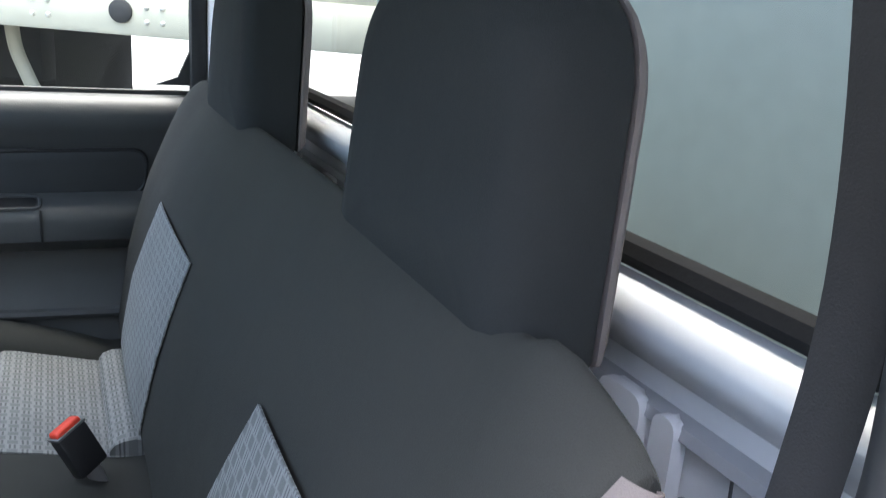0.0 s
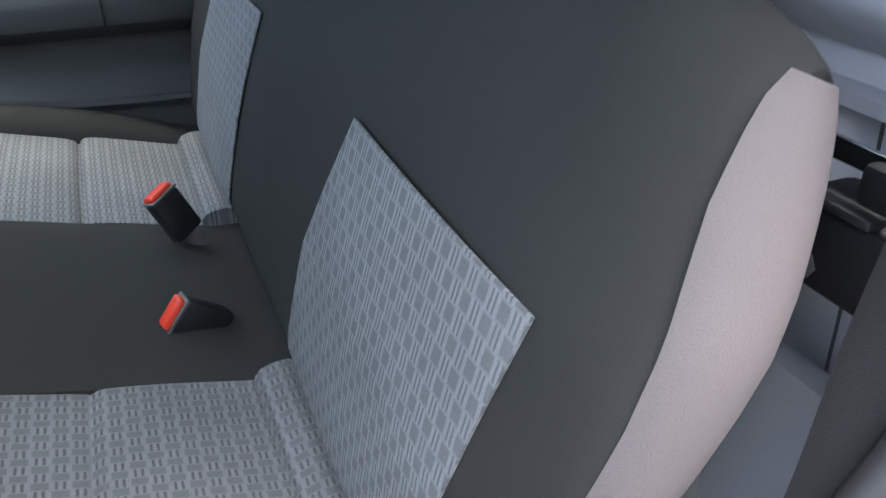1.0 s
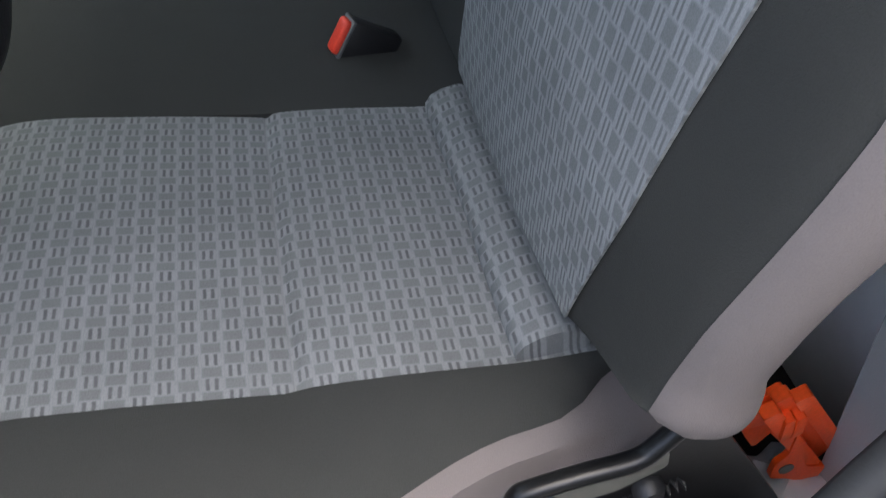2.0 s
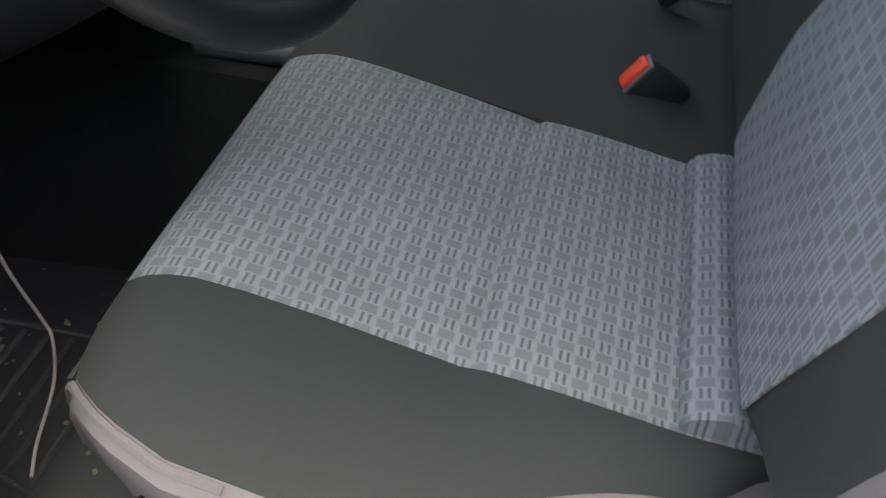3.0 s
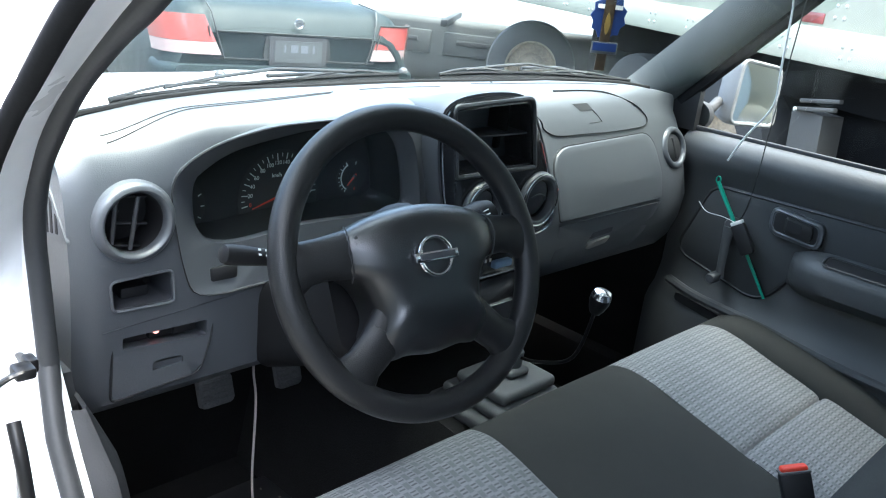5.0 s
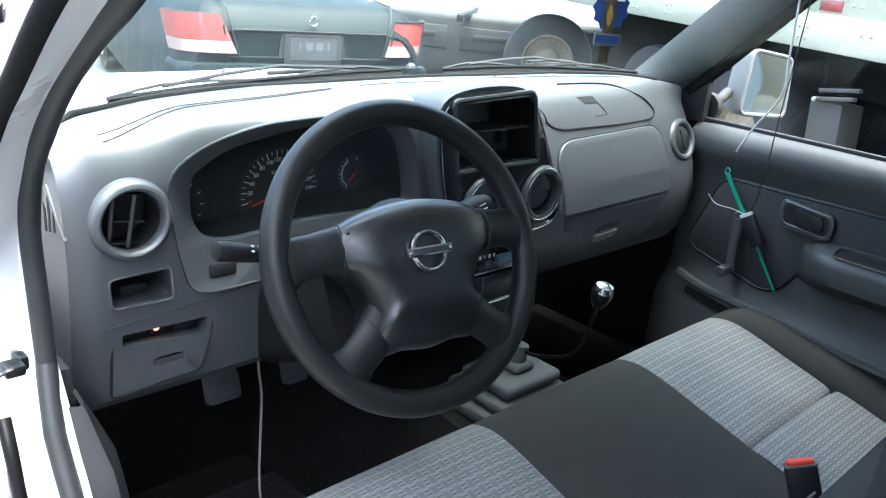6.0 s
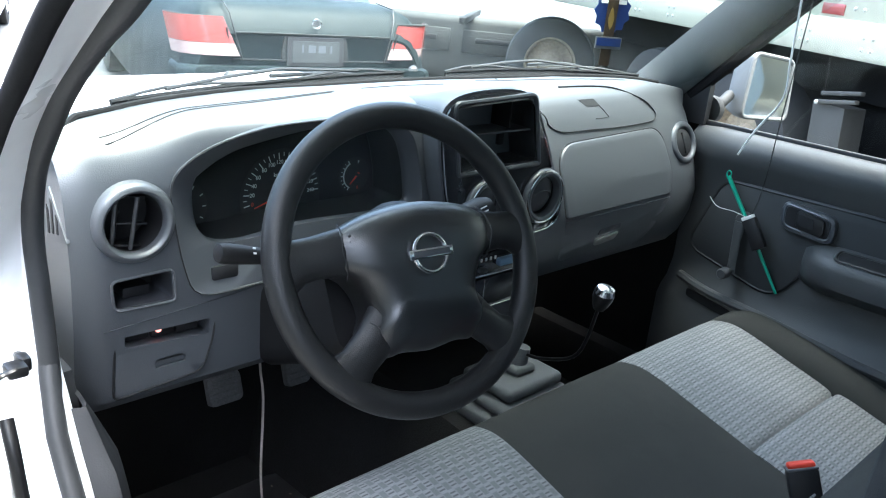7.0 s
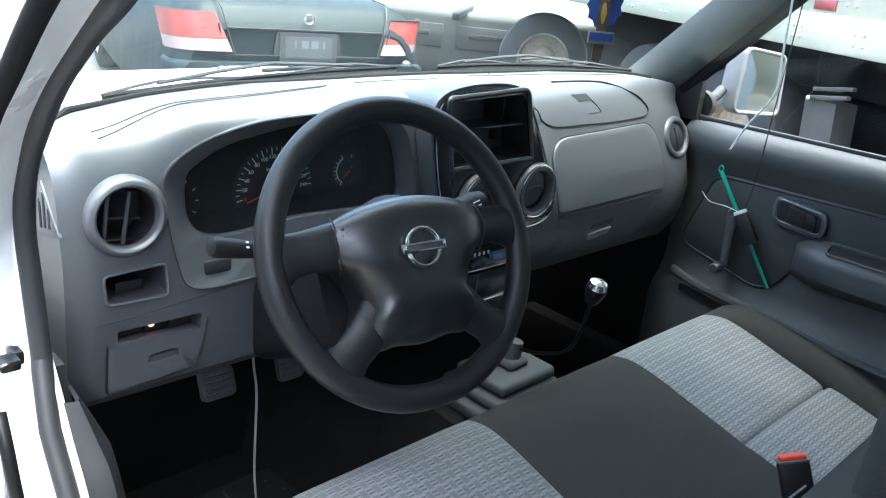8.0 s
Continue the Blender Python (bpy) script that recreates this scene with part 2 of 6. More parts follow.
def block(size, at=(0, 0, 0), bevel=0.0, seg=2, m=None):
    bm = bmesh.new()
    bmesh.ops.create_cube(bm, size=1, matrix=Matrix.Translation(at) @ Matrix.Diagonal((*size, 1)))
    if bevel:
        bmesh.ops.bevel(bm, geom=bm.edges[:], offset=bevel, segments=seg, profile=0.5, affect="EDGES", clamp_overlap=True)
    if m is not None:
        bm.transform(m)
    return bm


def loft(rings, closed=True, caps=True):
    """Skin over a list of rings with the same number of points."""
    bm = bmesh.new()
    vs = [[bm.verts.new(p) for p in r] for r in rings]
    n = len(rings[0])
    for a, b in zip(vs, vs[1:]):
        for i in range(n if closed else n - 1):
            j = (i + 1) % n
            bm.faces.new((a[i], a[j], b[j], b[i]))
    if caps and closed:
        bm.faces.new(vs[0][::-1])
        bm.faces.new(vs[-1])
    return bm


def tube(points, r, n=10, closed=False, squash=1.0):
    """A round bar along a line of points; r is one radius or one for each point."""
    P = [Vector(p) for p in points]
    rings, up = [], None
    for i, p in enumerate(P):
        a = P[i - 1] if i or closed else P[0]
        c = P[(i + 1) % len(P)] if i < len(P) - 1 or closed else P[-1]
        d = (c - a).normalized()
        if up is None:
            up = Vector((0, 0, 1)) if abs(d.z) < 0.9 else Vector((1, 0, 0))
        side = d.cross(up).normalized()
        up = side.cross(d).normalized()
        ri = r[i] if isinstance(r, (list, tuple)) else r
        rings.append([p + ri * (math.cos(k * math.tau / n) * side + squash * math.sin(k * math.tau / n) * up) for k in range(n)])
    if closed:
        rings.append(rings[0])
        bm = loft(rings, caps=False)
        bmesh.ops.remove_doubles(bm, verts=bm.verts[:], dist=1e-6)
        return bm
    return loft(rings)


def smooth_line(points, steps=6):
    """Catmull-Rom line through points."""
    P = [Vector(p) for p in points]
    out = []
    for i in range(len(P) - 1):
        a, b, c, d = P[max(i - 1, 0)], P[i], P[i + 1], P[min(i + 2, len(P) - 1)]
        for k in range(steps):
            u = k / steps
            out.append(0.5 * ((2 * b) + (c - a) * u + (2 * a - 5 * b + 4 * c - d) * u * u + (3 * b - a - 3 * c + d) * u ** 3))
    return out + [P[-1]]


def rounded(corners, r=0.01, seg=4):
    """A 2D outline with rounded corners; r is one radius or one for each corner."""
    out, n = [], len(corners)
    for i, p in enumerate(corners):
        p, a, b = Vector(p), Vector(corners[i - 1]), Vector(corners[(i + 1) % n])
        ri = r[i] if isinstance(r, (list, tuple)) else r
        u, v = (a - p), (b - p)
        k = min(ri, u.length * 0.48, v.length * 0.48)
        s, e = p + u.normalized() * k, p + v.normalized() * k
        for q in range(seg + 1):
            w = q / seg
            out.append((1 - w) ** 2 * s + 2 * w * (1 - w) * p + w * w * e)
    return [(q.x, q.y) for q in out]


def plate(outline, depth, m, bevel=0.0):
    """An outline extruded by depth along local -Z and bevelled, laid by m."""
    bm = bmesh.new()
    top = [bm.verts.new((x, y, 0)) for x, y in outline]
    low = [bm.verts.new((x, y, -depth)) for x, y in outline]
    n = len(top)
    f = bm.faces.new(top)
    bm.faces.new(low[::-1])
    for i in range(n):
        bm.faces.new((top[i], low[i], low[(i + 1) % n], top[(i + 1) % n]))
    if bevel:
        bmesh.ops.bevel(bm, geom=list(f.edges), offset=bevel, segments=2, profile=0.5, affect="EDGES", clamp_overlap=True)
    bm.transform(m)
    return bm


def frame_of(origin, right, up):
    """Matrix whose local X runs right, Y up and Z out towards the viewer."""
    r = Vector(right).normalized()
    z = r.cross(Vector(up)).normalized()
    u = z.cross(r)
    m = Matrix((r, u, z)).transposed().to_4x4()
    m.translation = origin
    return m


def cut(ob, *cutters):
    """Cuts the shapes of cutters out of a mesh object and drops them."""
    for c in cutters:
        md = ob.modifiers.new("cut", "BOOLEAN")
        md.operation, md.object, md.solver = "DIFFERENCE", c, "EXACT"
        md.use_self = True
    me = bpy.data.meshes.new_from_object(ob.evaluated_get(bpy.context.evaluated_depsgraph_get()))
    ob.modifiers.clear()
    ob.data = me
    me.shade_smooth()
    me.set_sharp_from_angle(angle=radians(35))
    for c in cutters:
        bpy.data.objects.remove(c)
    return ob


def closed_line(points, steps=5):
    """Closed smooth outline through 2D points."""
    n, out = len(points), []
    P = [Vector(p) for p in points]
    for i in range(n):
        a, b, c, d = P[i - 1], P[i], P[(i + 1) % n], P[(i + 2) % n]
        for k in range(steps):
            u = k / steps
            out.append(0.5 * ((2 * b) + (c - a) * u + (2 * a - 5 * b + 4 * c - d) * u * u + (3 * b - a - 3 * c + d) * u ** 3))
    return [(q.x, q.y) for q in out]


def radial(poly, centre, n=132):
    """The outline's points at n even angles round a centre."""
    out = []
    for k in range(n):
        a = k * math.tau / n
        d, best = Vector((math.cos(a), math.sin(a))), 0.0
        for i in range(len(poly)):
            p, q = Vector(poly[i - 1]) - Vector(centre), Vector(poly[i]) - Vector(centre)
            e = q - p
            den = d.x * e.y - d.y * e.x
            if abs(den) < 1e-12:
                continue
            s, w = (p.x * e.y - p.y * e.x) / den, (p.x * d.y - p.y * d.x) / den
            if s > 0 and -1e-6 <= w <= 1 + 1e-6:
                best = max(best, s)
        out.append((centre[0] + d.x * best, centre[1] + d.y * best))
    return out


def sheet(rows, thick=0.0):
    """An open surface over rows of points, given thickness along its normals when asked."""
    bm = loft(rows, closed=False, caps=False)
    if thick:
        bmesh.ops.recalc_face_normals(bm, faces=bm.faces)
        bmesh.ops.solidify(bm, geom=bm.faces[:], thickness=thick)
    return bm


def lathe(profile, m, n=32, caps=True):
    """A turned shape: (radius, height) pairs round the local Z of m."""
    rings = [[m @ Vector((r * math.cos(k * math.tau / n), r * math.sin(k * math.tau / n), h)) for k in range(n)] for r, h in profile]
    return loft(rings, caps=caps)


def text_mesh(name, body, size, m, material, parent):
    cu = bpy.data.curves.new(name, "FONT")
    cu.body, cu.size, cu.extrude, cu.align_x, cu.align_y = body, size, 0.0002, "CENTER", "CENTER"
    ob = new(name, cu)
    me = bpy.data.meshes.new_from_object(ob.evaluated_get(bpy.context.evaluated_depsgraph_get()))
    bpy.data.objects.remove(ob)
    me.transform(m)
    me.materials.clear()
    me.materials.append(MAT[material])
    o = new(name, me)
    o.parent = parent
    return o


# ---- cab shell ----
ground = tagged(part("ground", block((160, 160, 0.1), (0, 30, -0.05)), "asphalt"), "pale worn asphalt yard", "ground", kind="structure")
floor = tagged(part("floor", block((1.36, 1.5, 0.04), (0.03, 0.65, 0.43)), "carpet"), "black carpeted cab floor", "floor", kind="structure")
firewall = tagged(part("wall_front", block((1.38, 0.04, 0.73), (0.03, 1.28, 0.785)), "carpet"), "black lined firewall behind the pedals", "wall", kind="structure")
rear = part("wall_rear", block((1.46, 0.03, 0.74), (0.03, -0.075, 0.815)), "white")
tagged(rear, "white painted steel cab back wall with pressed ribs", "wall", kind="structure")
# beam and rail are white steel with shade put into the colour
part("sill_beam", loft([[(x, y, z) for y, z in ((-0.06, 1.202), (-0.036, 1.199), (-0.028, 1.192), (-0.025, 1.182), (-0.028, 1.172), (-0.040, 1.160), (-0.054, 1.148), (-0.06, 1.148))] for x in (-0.66, 0.70)]), "cab_white_shaded", rear, "white rounded beam below the rear window, greyed for shade")
part("lower_rail", loft([[(x, y, z) for y, z in ((-0.06, 1.128), (-0.047, 1.126), (-0.044, 1.118), (-0.06, 1.114))] for x in (-0.66, 0.70)]), "cab_white_shaded", rear)
for x, w, z0, z1 in ((-0.405, 0.052, 1.02, 1.130), (-0.452, 0.024, 1.00, 1.130), (-0.30, 0.07, 1.0, 1.125), (0.28, 0.07, 1.0, 1.125), (0.46, 0.07, 1.0, 1.125), (0.62, 0.07, 1.0, 1.125)):
    part("pressed_rib", plate(rounded([(-w / 2, z0), (w / 2, z0), (w * 0.45, z1), (-w * 0.45, z1)], 0.012), 0.012, frame_of((x, -0.052, 0), (1, 0, 0), (0, 0, 1)), 0.005), "white", rear)
for x in (-0.497, -0.535):
    part("seam_sealer", tube([(x, -0.0595, 1.112), (x - 0.004, -0.0595, 1.05), (x - 0.010, -0.0595, 0.9)], 0.0012, 6), "slate", rear)
for x in (-0.415, 0.33, 0.47):
    part("bolt", lathe([(0.009, 0), (0.009, 0.006), (0.006, 0.009), (0.001, 0.009)], frame_of((x, -0.058, 1.095), (1, 0, 0), (0, 0, 1)), 12), "chrome", rear)
roof = tagged(part("ceiling", block((1.46, 0.86, 0.03), (0.03, 0.33, 1.64), 0.01), "headliner"), "pale grey cab roof lining", "ceiling", kind="structure")
# unseen wall, added to hold back light entering at the driver's door
tagged(part("wall_light_block", block((0.2, 12.0, 3.2), (-3.6, -2.5, 1.6)), "grey_wall"), "unseen grey wall added to cut light at the driver's door", "wall", kind="structure")
cargo = tagged(part("wall_cargo_box", block((2.48, 2.4, 2.7), (0.12, -1.695, 1.75), 0.01), "cargo"), "pale grey-green cargo box wall behind the cab", "wall", kind="structure")

# rear window: rubber gasket and pane
rear_window = tagged(thing("window_rear", "fixed rear cab window in a black rubber gasket", "window"), kind="structure")
GASKET = rounded([(-0.67, 1.214), (0.70, 1.214), (0.66, 1.57), (-0.63, 1.57)], 0.06, 6)
part("gasket", tube([(x, -0.064, z) for x, z in GASKET], 0.012, 8, closed=True), "matte", rear_window)
part("pane", plate(GASKET, 0.005, frame_of((0, -0.068, 0), (1, 0, 0), (0, 0, 1))), "glass", rear_window, smooth=False)
for nm, x0, x1 in (("pillar_rear_driver", -0.76, -0.69), ("pillar_rear_passenger", 0.715, 0.78)):
    tagged(part(nm, block((x1 - x0, 0.04, 0.46), ((x0 + x1) / 2, -0.075, 1.41), 0.008), "white"), "white painted rear corner of the cab", "pillar", kind="structure")

# ---- driver's door opening ----
opening = tagged(thing("pillar_driver", "white painted front door pillar with grey rubber seals", "pillar"), kind="structure")
SEAL = smooth_line([(-0.66, 0.36, 1.53), (-0.66, 0.45, 1.475), (-0.66, 0.537, 1.419), (-0.66, 0.592, 1.389), (-0.66, 0.667, 1.339), (-0.66, 0.722, 1.289), (-0.66, 0.764, 1.241), (-0.66, 0.784, 1.18), (-0.66, 0.779, 1.122), (-0.66, 0.768, 1.04)], 5)
LOWSEAL = smooth_line([(-0.66, 0.768, 1.04), (-0.66, 0.745, 1.005), (-0.66, 0.716, 0.96), (-0.66, 0.678, 0.90), (-0.66, 0.655, 0.80), (-0.66, 0.62, 0.66), (-0.66, 0.55, 0.57), (-0.66, 0.42, 0.54)], 5)
part("door_seal", tube([p + Vector((-0.004, 0, 0)) for p in SEAL], 0.0105, 12), "seal", opening, "grey rubber door seal")
part("lower_seal", tube([p + Vector((-0.004 - 0.010 * min(1.0, i / 8), 0, 0)) for i, p in enumerate(LOWSEAL)], 0.0105, 12), "seal", opening)
OUTER = smooth_line([(-0.715, 0.315, 1.539), (-0.715, 0.42, 1.481), (-0.715, 0.529, 1.418), (-0.715, 0.622, 1.350), (-0.715, 0.680, 1.305), (-0.715, 0.744, 1.237), (-0.715, 0.793, 1.122), (-0.715, 0.787, 1.052), (-0.715, 0.775, 0.954)], 5)
LOWOUT = smooth_line([(-0.715, 0.775, 0.954), (-0.715, 0.757, 0.912), (-0.715, 0.721, 0.858), (-0.715, 0.673, 0.787), (-0.715, 0.625, 0.667), (-0.715, 0.578, 0.55), (-0.715, 0.506, 0.45), (-0.715, 0.398, 0.42)], 5)
rows = []
for a, b in list(zip(SEAL, OUTER)) + list(zip(LOWSEAL, LOWOUT))[1:19]:
    mid = (a + b) / 2 + Vector((0.006, 0.012, 0.0))
    rows.append([a + Vector((0.004, 0.006, 0.003)), a, a * 0.7 + b * 0.3 + Vector((0.004, 0.014, 0)), mid, b])
part("jamb", sheet(rows, 0.004), "white", opening, "white painted door jamb")
part("outer_seal", tube(OUTER[:28], 0.0085, 10), "matte", opening, "dark rubber strip along the outer edge")
part("fender_edge", sheet([[b, b + Vector((-0.03, 0.10, 0)), b + Vector((-0.05, 0.5, -0.02))] for b in OUTER[20:] + LOWOUT[1:19]], 0.004), "white", opening)
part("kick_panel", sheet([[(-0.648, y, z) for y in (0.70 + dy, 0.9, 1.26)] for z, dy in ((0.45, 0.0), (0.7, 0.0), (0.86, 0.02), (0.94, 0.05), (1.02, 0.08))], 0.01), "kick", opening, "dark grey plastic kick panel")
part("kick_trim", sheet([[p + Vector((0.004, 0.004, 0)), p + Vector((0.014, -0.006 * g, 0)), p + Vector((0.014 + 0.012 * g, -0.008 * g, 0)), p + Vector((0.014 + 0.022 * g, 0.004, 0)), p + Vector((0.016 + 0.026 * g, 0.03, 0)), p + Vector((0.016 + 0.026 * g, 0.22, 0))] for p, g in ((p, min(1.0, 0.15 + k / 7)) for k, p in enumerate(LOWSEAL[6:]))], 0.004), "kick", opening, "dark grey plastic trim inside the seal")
tagged(part("door_sill", block((0.10, 1.2, 0.10), (-0.70, 0.35, 0.47), 0.02), "white"), "white painted door sill", "sill", kind="structure")
check = thing("door_check", "black steel door check strap on the jamb", "door hardware")
part("strap", tube(smooth_line([(-0.705, 0.72, 1.085), (-0.735, 0.61, 1.130), (-0.752, 0.60, 1.130), (-0.79, 0.58, 1.125)]), 0.004, 8, squash=0.6), "jet", check)
part("roller", block((0.016, 0.018, 0.010), (-0.738, 0.605, 1.131), 0.003), "jet", check)
part("cap", block((0.010, 0.016, 0.013), (-0.728, 0.62, 1.128), 0.003), "jet", check)
harness = thing("door_harness", "black rubber wiring grommet and hinge by the jamb", "door hardware")
part("grommet", tube(smooth_line([(-0.752, 0.590, 1.098), (-0.753, 0.575, 1.075), (-0.752, 0.57, 1.045), (-0.748, 0.575, 1.01), (-0.742, 0.59, 0.97), (-0.74, 0.60, 0.93)]), 0.0055, 10), "jet", harness)
part("hinge", lathe([(0.012, -0.03), (0.014, -0.025), (0.014, 0.025), (0.012, 0.03)], pose(-0.762, 0.60, 1.02), 16), "white", harness, "white painted hinge barrel")
part("bolt", lathe([(0.008, 0), (0.008, 0.006), (0.005, 0.008)], frame_of((-0.748, 0.56, 0.975), (1, 0, 0), (0, 0.3, 1)), 6), "chrome", harness)
bpill = tagged(thing("pillar_rear_jamb", "grey seal and white jamb behind the driver's seat", "pillar"), kind="structure")
BSEAL = smooth_line([(-0.612, 0.020, 1.60), (-0.619, 0.024, 1.48), (-0.624, 0.024, 1.388), (-0.627, 0.006, 1.307), (-0.629, 0.004, 1.25), (-0.630, 0.002, 1.18), (-0.631, 0.018, 1.06), (-0.632, 0.062, 0.985), (-0.633, 0.108, 0.92), (-0.634, 0.146, 0.85), (-0.635, 0.188, 0.75), (-0.635, 0.26, 0.62), (-0.635, 0.36, 0.54)], 5)
part("door_seal", tube(BSEAL, 0.013, 10), "seal", bpill, "grey rubber door seal")
part("jamb", sheet([[p + Vector((0.02, -0.05, 0)), p + Vector((0.0, -0.012, 0)), p + Vector((-0.014, 0.012, 0)), p + Vector((-0.026, 0.002, 0)), p + Vector((-0.04, -0.01, 0)), p + Vector((-0.06, -0.12, 0)), p + Vector((-0.06, -0.2, 0))] for p in BSEAL], 0.004), "white", bpill, "white painted jamb")
part("pillar_trim", sheet([[p + Vector((0.004, -0.008, 0)), p + Vector((0.008, -0.03, 0)), p + Vector((0.008, -0.06, 0)), p + Vector((0.0, -0.09, 0))] for p in BSEAL[:18]], 0.004), "pillar", bpill, "dark grey pillar trim")

# trim colour raised to make up for light missing here
part("lower_trim", plate(rounded([(-0.640, 0.46), (-0.475, 0.46), (-0.475, 0.975), (-0.640, 0.975)], 0.012), 0.02, frame_of((0, -0.022, 0), (1, 0, 0), (0, 0, 1)), 0.003), "pale_trim", bpill, "grey plastic lower pillar trim, paled for light from behind")

# seat belt
belt = thing("seat_belt", "black webbing seat belt hanging by the rear pillar", "seat belt")
BL = smooth_line([(-0.598, 0.075, 1.52), (-0.594, 0.030, 1.39), (-0.588, 0.002, 1.27), (-0.588, 0.008, 1.17), (-0.593, 0.034, 1.06), (-0.606, 0.062, 0.97), (-0.618, 0.098, 0.90), (-0.622, 0.134, 0.84), (-0.62, 0.176, 0.74), (-0.61, 0.23, 0.62)], 6)
part("webbing", sheet([[p + Vector((-0.017, -0.011, 0)), p + Vector((-0.004, 0.0, 0)), p + Vector((0.008, 0.004, 0))] for p in BL], 0.0018), "belt", belt)
part("guide", block((0.055, 0.02, 0.035), (-0.60, 0.068, 1.505), 0.007), "black", belt)
part("tongue", block((0.040, 0.012, 0.022), (-0.572, 0.012, 1.112), 0.004), "black", belt)
part("tongue_plate", block((0.05, 0.004, 0.012), (-0.545, 0.004, 1.118), 0.001), "chrome", belt)
retr = thing("belt_retractor", "black plastic seat belt retractor cover", "seat belt")
part("cover", block((0.07, 0.05, 0.05), (-0.54, -0.012, 1.065), 0.008), "black", retr)
part("slot", block((0.035, 0.012, 0.006), (-0.545, 0.008, 1.0915), 0.002), "rubber", retr)
part("bolt", lathe([(0.008, 0), (0.008, 0.005), (0.004, 0.007), (0.001, 0.007)], frame_of((-0.53, 0.0135, 1.055), (1, 0, 0), (0, 0, 1)), 6), "steel", retr)

# ---- windscreen, passenger pillar ----
def base_y(x):
    return 1.09 - 0.36 * (x - 0.04) ** 2


screen = tagged(thing("window_windscreen", "laminated windscreen with a black lower band", "window"), kind="structure")
XS = np.linspace(-0.66, 0.74, 17)
part("pane", sheet([[(x * (1 - 0.10 * s), base_y(x) - 0.53 * s, 1.235 + 0.40 * s) for x in XS] for s in (0, 0.25, 0.5, 0.75, 1.0)], 0.004), "screen_glass", screen)
part("lower_band", sheet([[(x, base_y(x) + 0.006 - 0.53 * s, 1.243 + 0.40 * s) for x in XS] for s in (-0.02, 0.012)], 0.003), "black", screen, "black ceramic band at the foot of the glass")
pp = tagged(thing("pillar_passenger", "grey trimmed passenger windscreen pillar", "pillar"), kind="structure")
rows = []
for s in np.linspace(0, 1, 8):
    y0, z0 = 1.03 - 0.41 * s, 1.22 + 0.40 * s
    xo = -0.05 * s
    rows.append([(0.655 + xo + 0.055 * s, y0 + 0.012, z0), (0.665 + xo + 0.04 * s, y0 - 0.03, z0), (0.69 + xo + 0.02 * s, y0 - 0.075, z0), (0.715 + xo, y0 - 0.105, z0 + 0.004), (0.735 + xo, y0 - 0.115, z0 + 0.006), (0.76 + xo, y0 - 0.09, z0), (0.76 + xo, y0 + 0.03, z0)])
part("trim", loft(rows), "pillar", pp)
part("door_seal", tube(smooth_line([(0.738 - 0.05 * s, 0.905 - 0.41 * s, 1.228 + 0.40 * s) for s in np.linspace(0, 1, 6)], 3), 0.015, 8), "matte", pp, "black rubber door seal")

# ---- passenger door ----
door = tagged(thing("door_passenger", "dark grey plastic passenger door with a wind-up window", "door"), kind="structure")
DX = 0.715
card = part("door_card", loft([[(DX + dx + ease, y, z) for dx, z in ((0.05, 1.173), (0.022, 1.173), (0.004, 1.168), (-0.012, 1.156), (-0.019, 1.138), (-0.014, 1.11), (0.004, 1.088), (0.004, 0.86), (-0.01, 0.82), (-0.03, 0.80), (-0.04, 0.78), (-0.04, 0.60), (-0.02, 0.55), (0.05, 0.55))] for y, ease in ((-0.04, 0.0), (0.3, 0.0), (0.6, 0.0), (0.78, 0.0), (0.82, 0.002), (0.845, 0.010), (0.87, 0.014))]), "door", door, "dark grey moulded door card")
INSET = rounded([(-0.775, 1.07), (-0.835, 0.905), (-0.62, 0.852), (-0.525, 0.995), (-0.165, 0.998), (-0.158, 1.078)], [0.03, 0.04, 0.045, 0.03, 0.03, 0.03], 6)
DM = frame_of((DX + 0.004, 0, 0), (0, -1, 0), (0, 0, 1))
part("inset_panel", plate(INSET, 0.012, DM @ Matrix.Translation((0, 0, 0.004)), 0.003), "door_dark", door, "black grained inset panel")
part("inset_groove", tube([DM @ Vector((x, z, 0.001)) for x, z in INSET], 0.0045, 6, closed=True), "black", door)
rel = part("release_bezel", plate(rounded([(-0.638, 1.066), (-0.636, 1.008), (-0.526, 1.000), (-0.528, 1.056)], 0.018, 6), 0.014, DM @ Matrix.Translation((0, 0, 0.015)), 0.005), "dash", door, "grey plastic release handle bezel")
part("bezel_rim", tube([DM @ Vector((x, z, 0.0125)) for x, z in rounded([(-0.631, 1.060), (-0.629, 1.015), (-0.533, 1.007), (-0.535, 1.050)], 0.014, 6)], 0.004, 6, closed=True), "dash", rel)
part("recess", plate(rounded([(-0.628, 1.057), (-0.626, 1.018), (-0.536, 1.010), (-0.538, 1.047)], 0.012, 5), 0.004, DM @ Matrix.Translation((0, 0, 0.0160)), 0.0), "void", rel)
part("release_lever", plate(rounded([(-0.604, 1.054), (-0.602, 1.018), (-0.545, 1.013), (-0.547, 1.046)], 0.008, 4), 0.008, DM @ Matrix.Translation((0, 0, 0.0215)), 0.003), "black", rel)
part("lever_grip", plate(rounded([(-0.598, 1.048), (-0.597, 1.026), (-0.566, 1.023), (-0.567, 1.044)], 0.005, 4), 0.002, DM @ Matrix.Translation((0, 0, 0.0225)), 0.0), "void", rel)
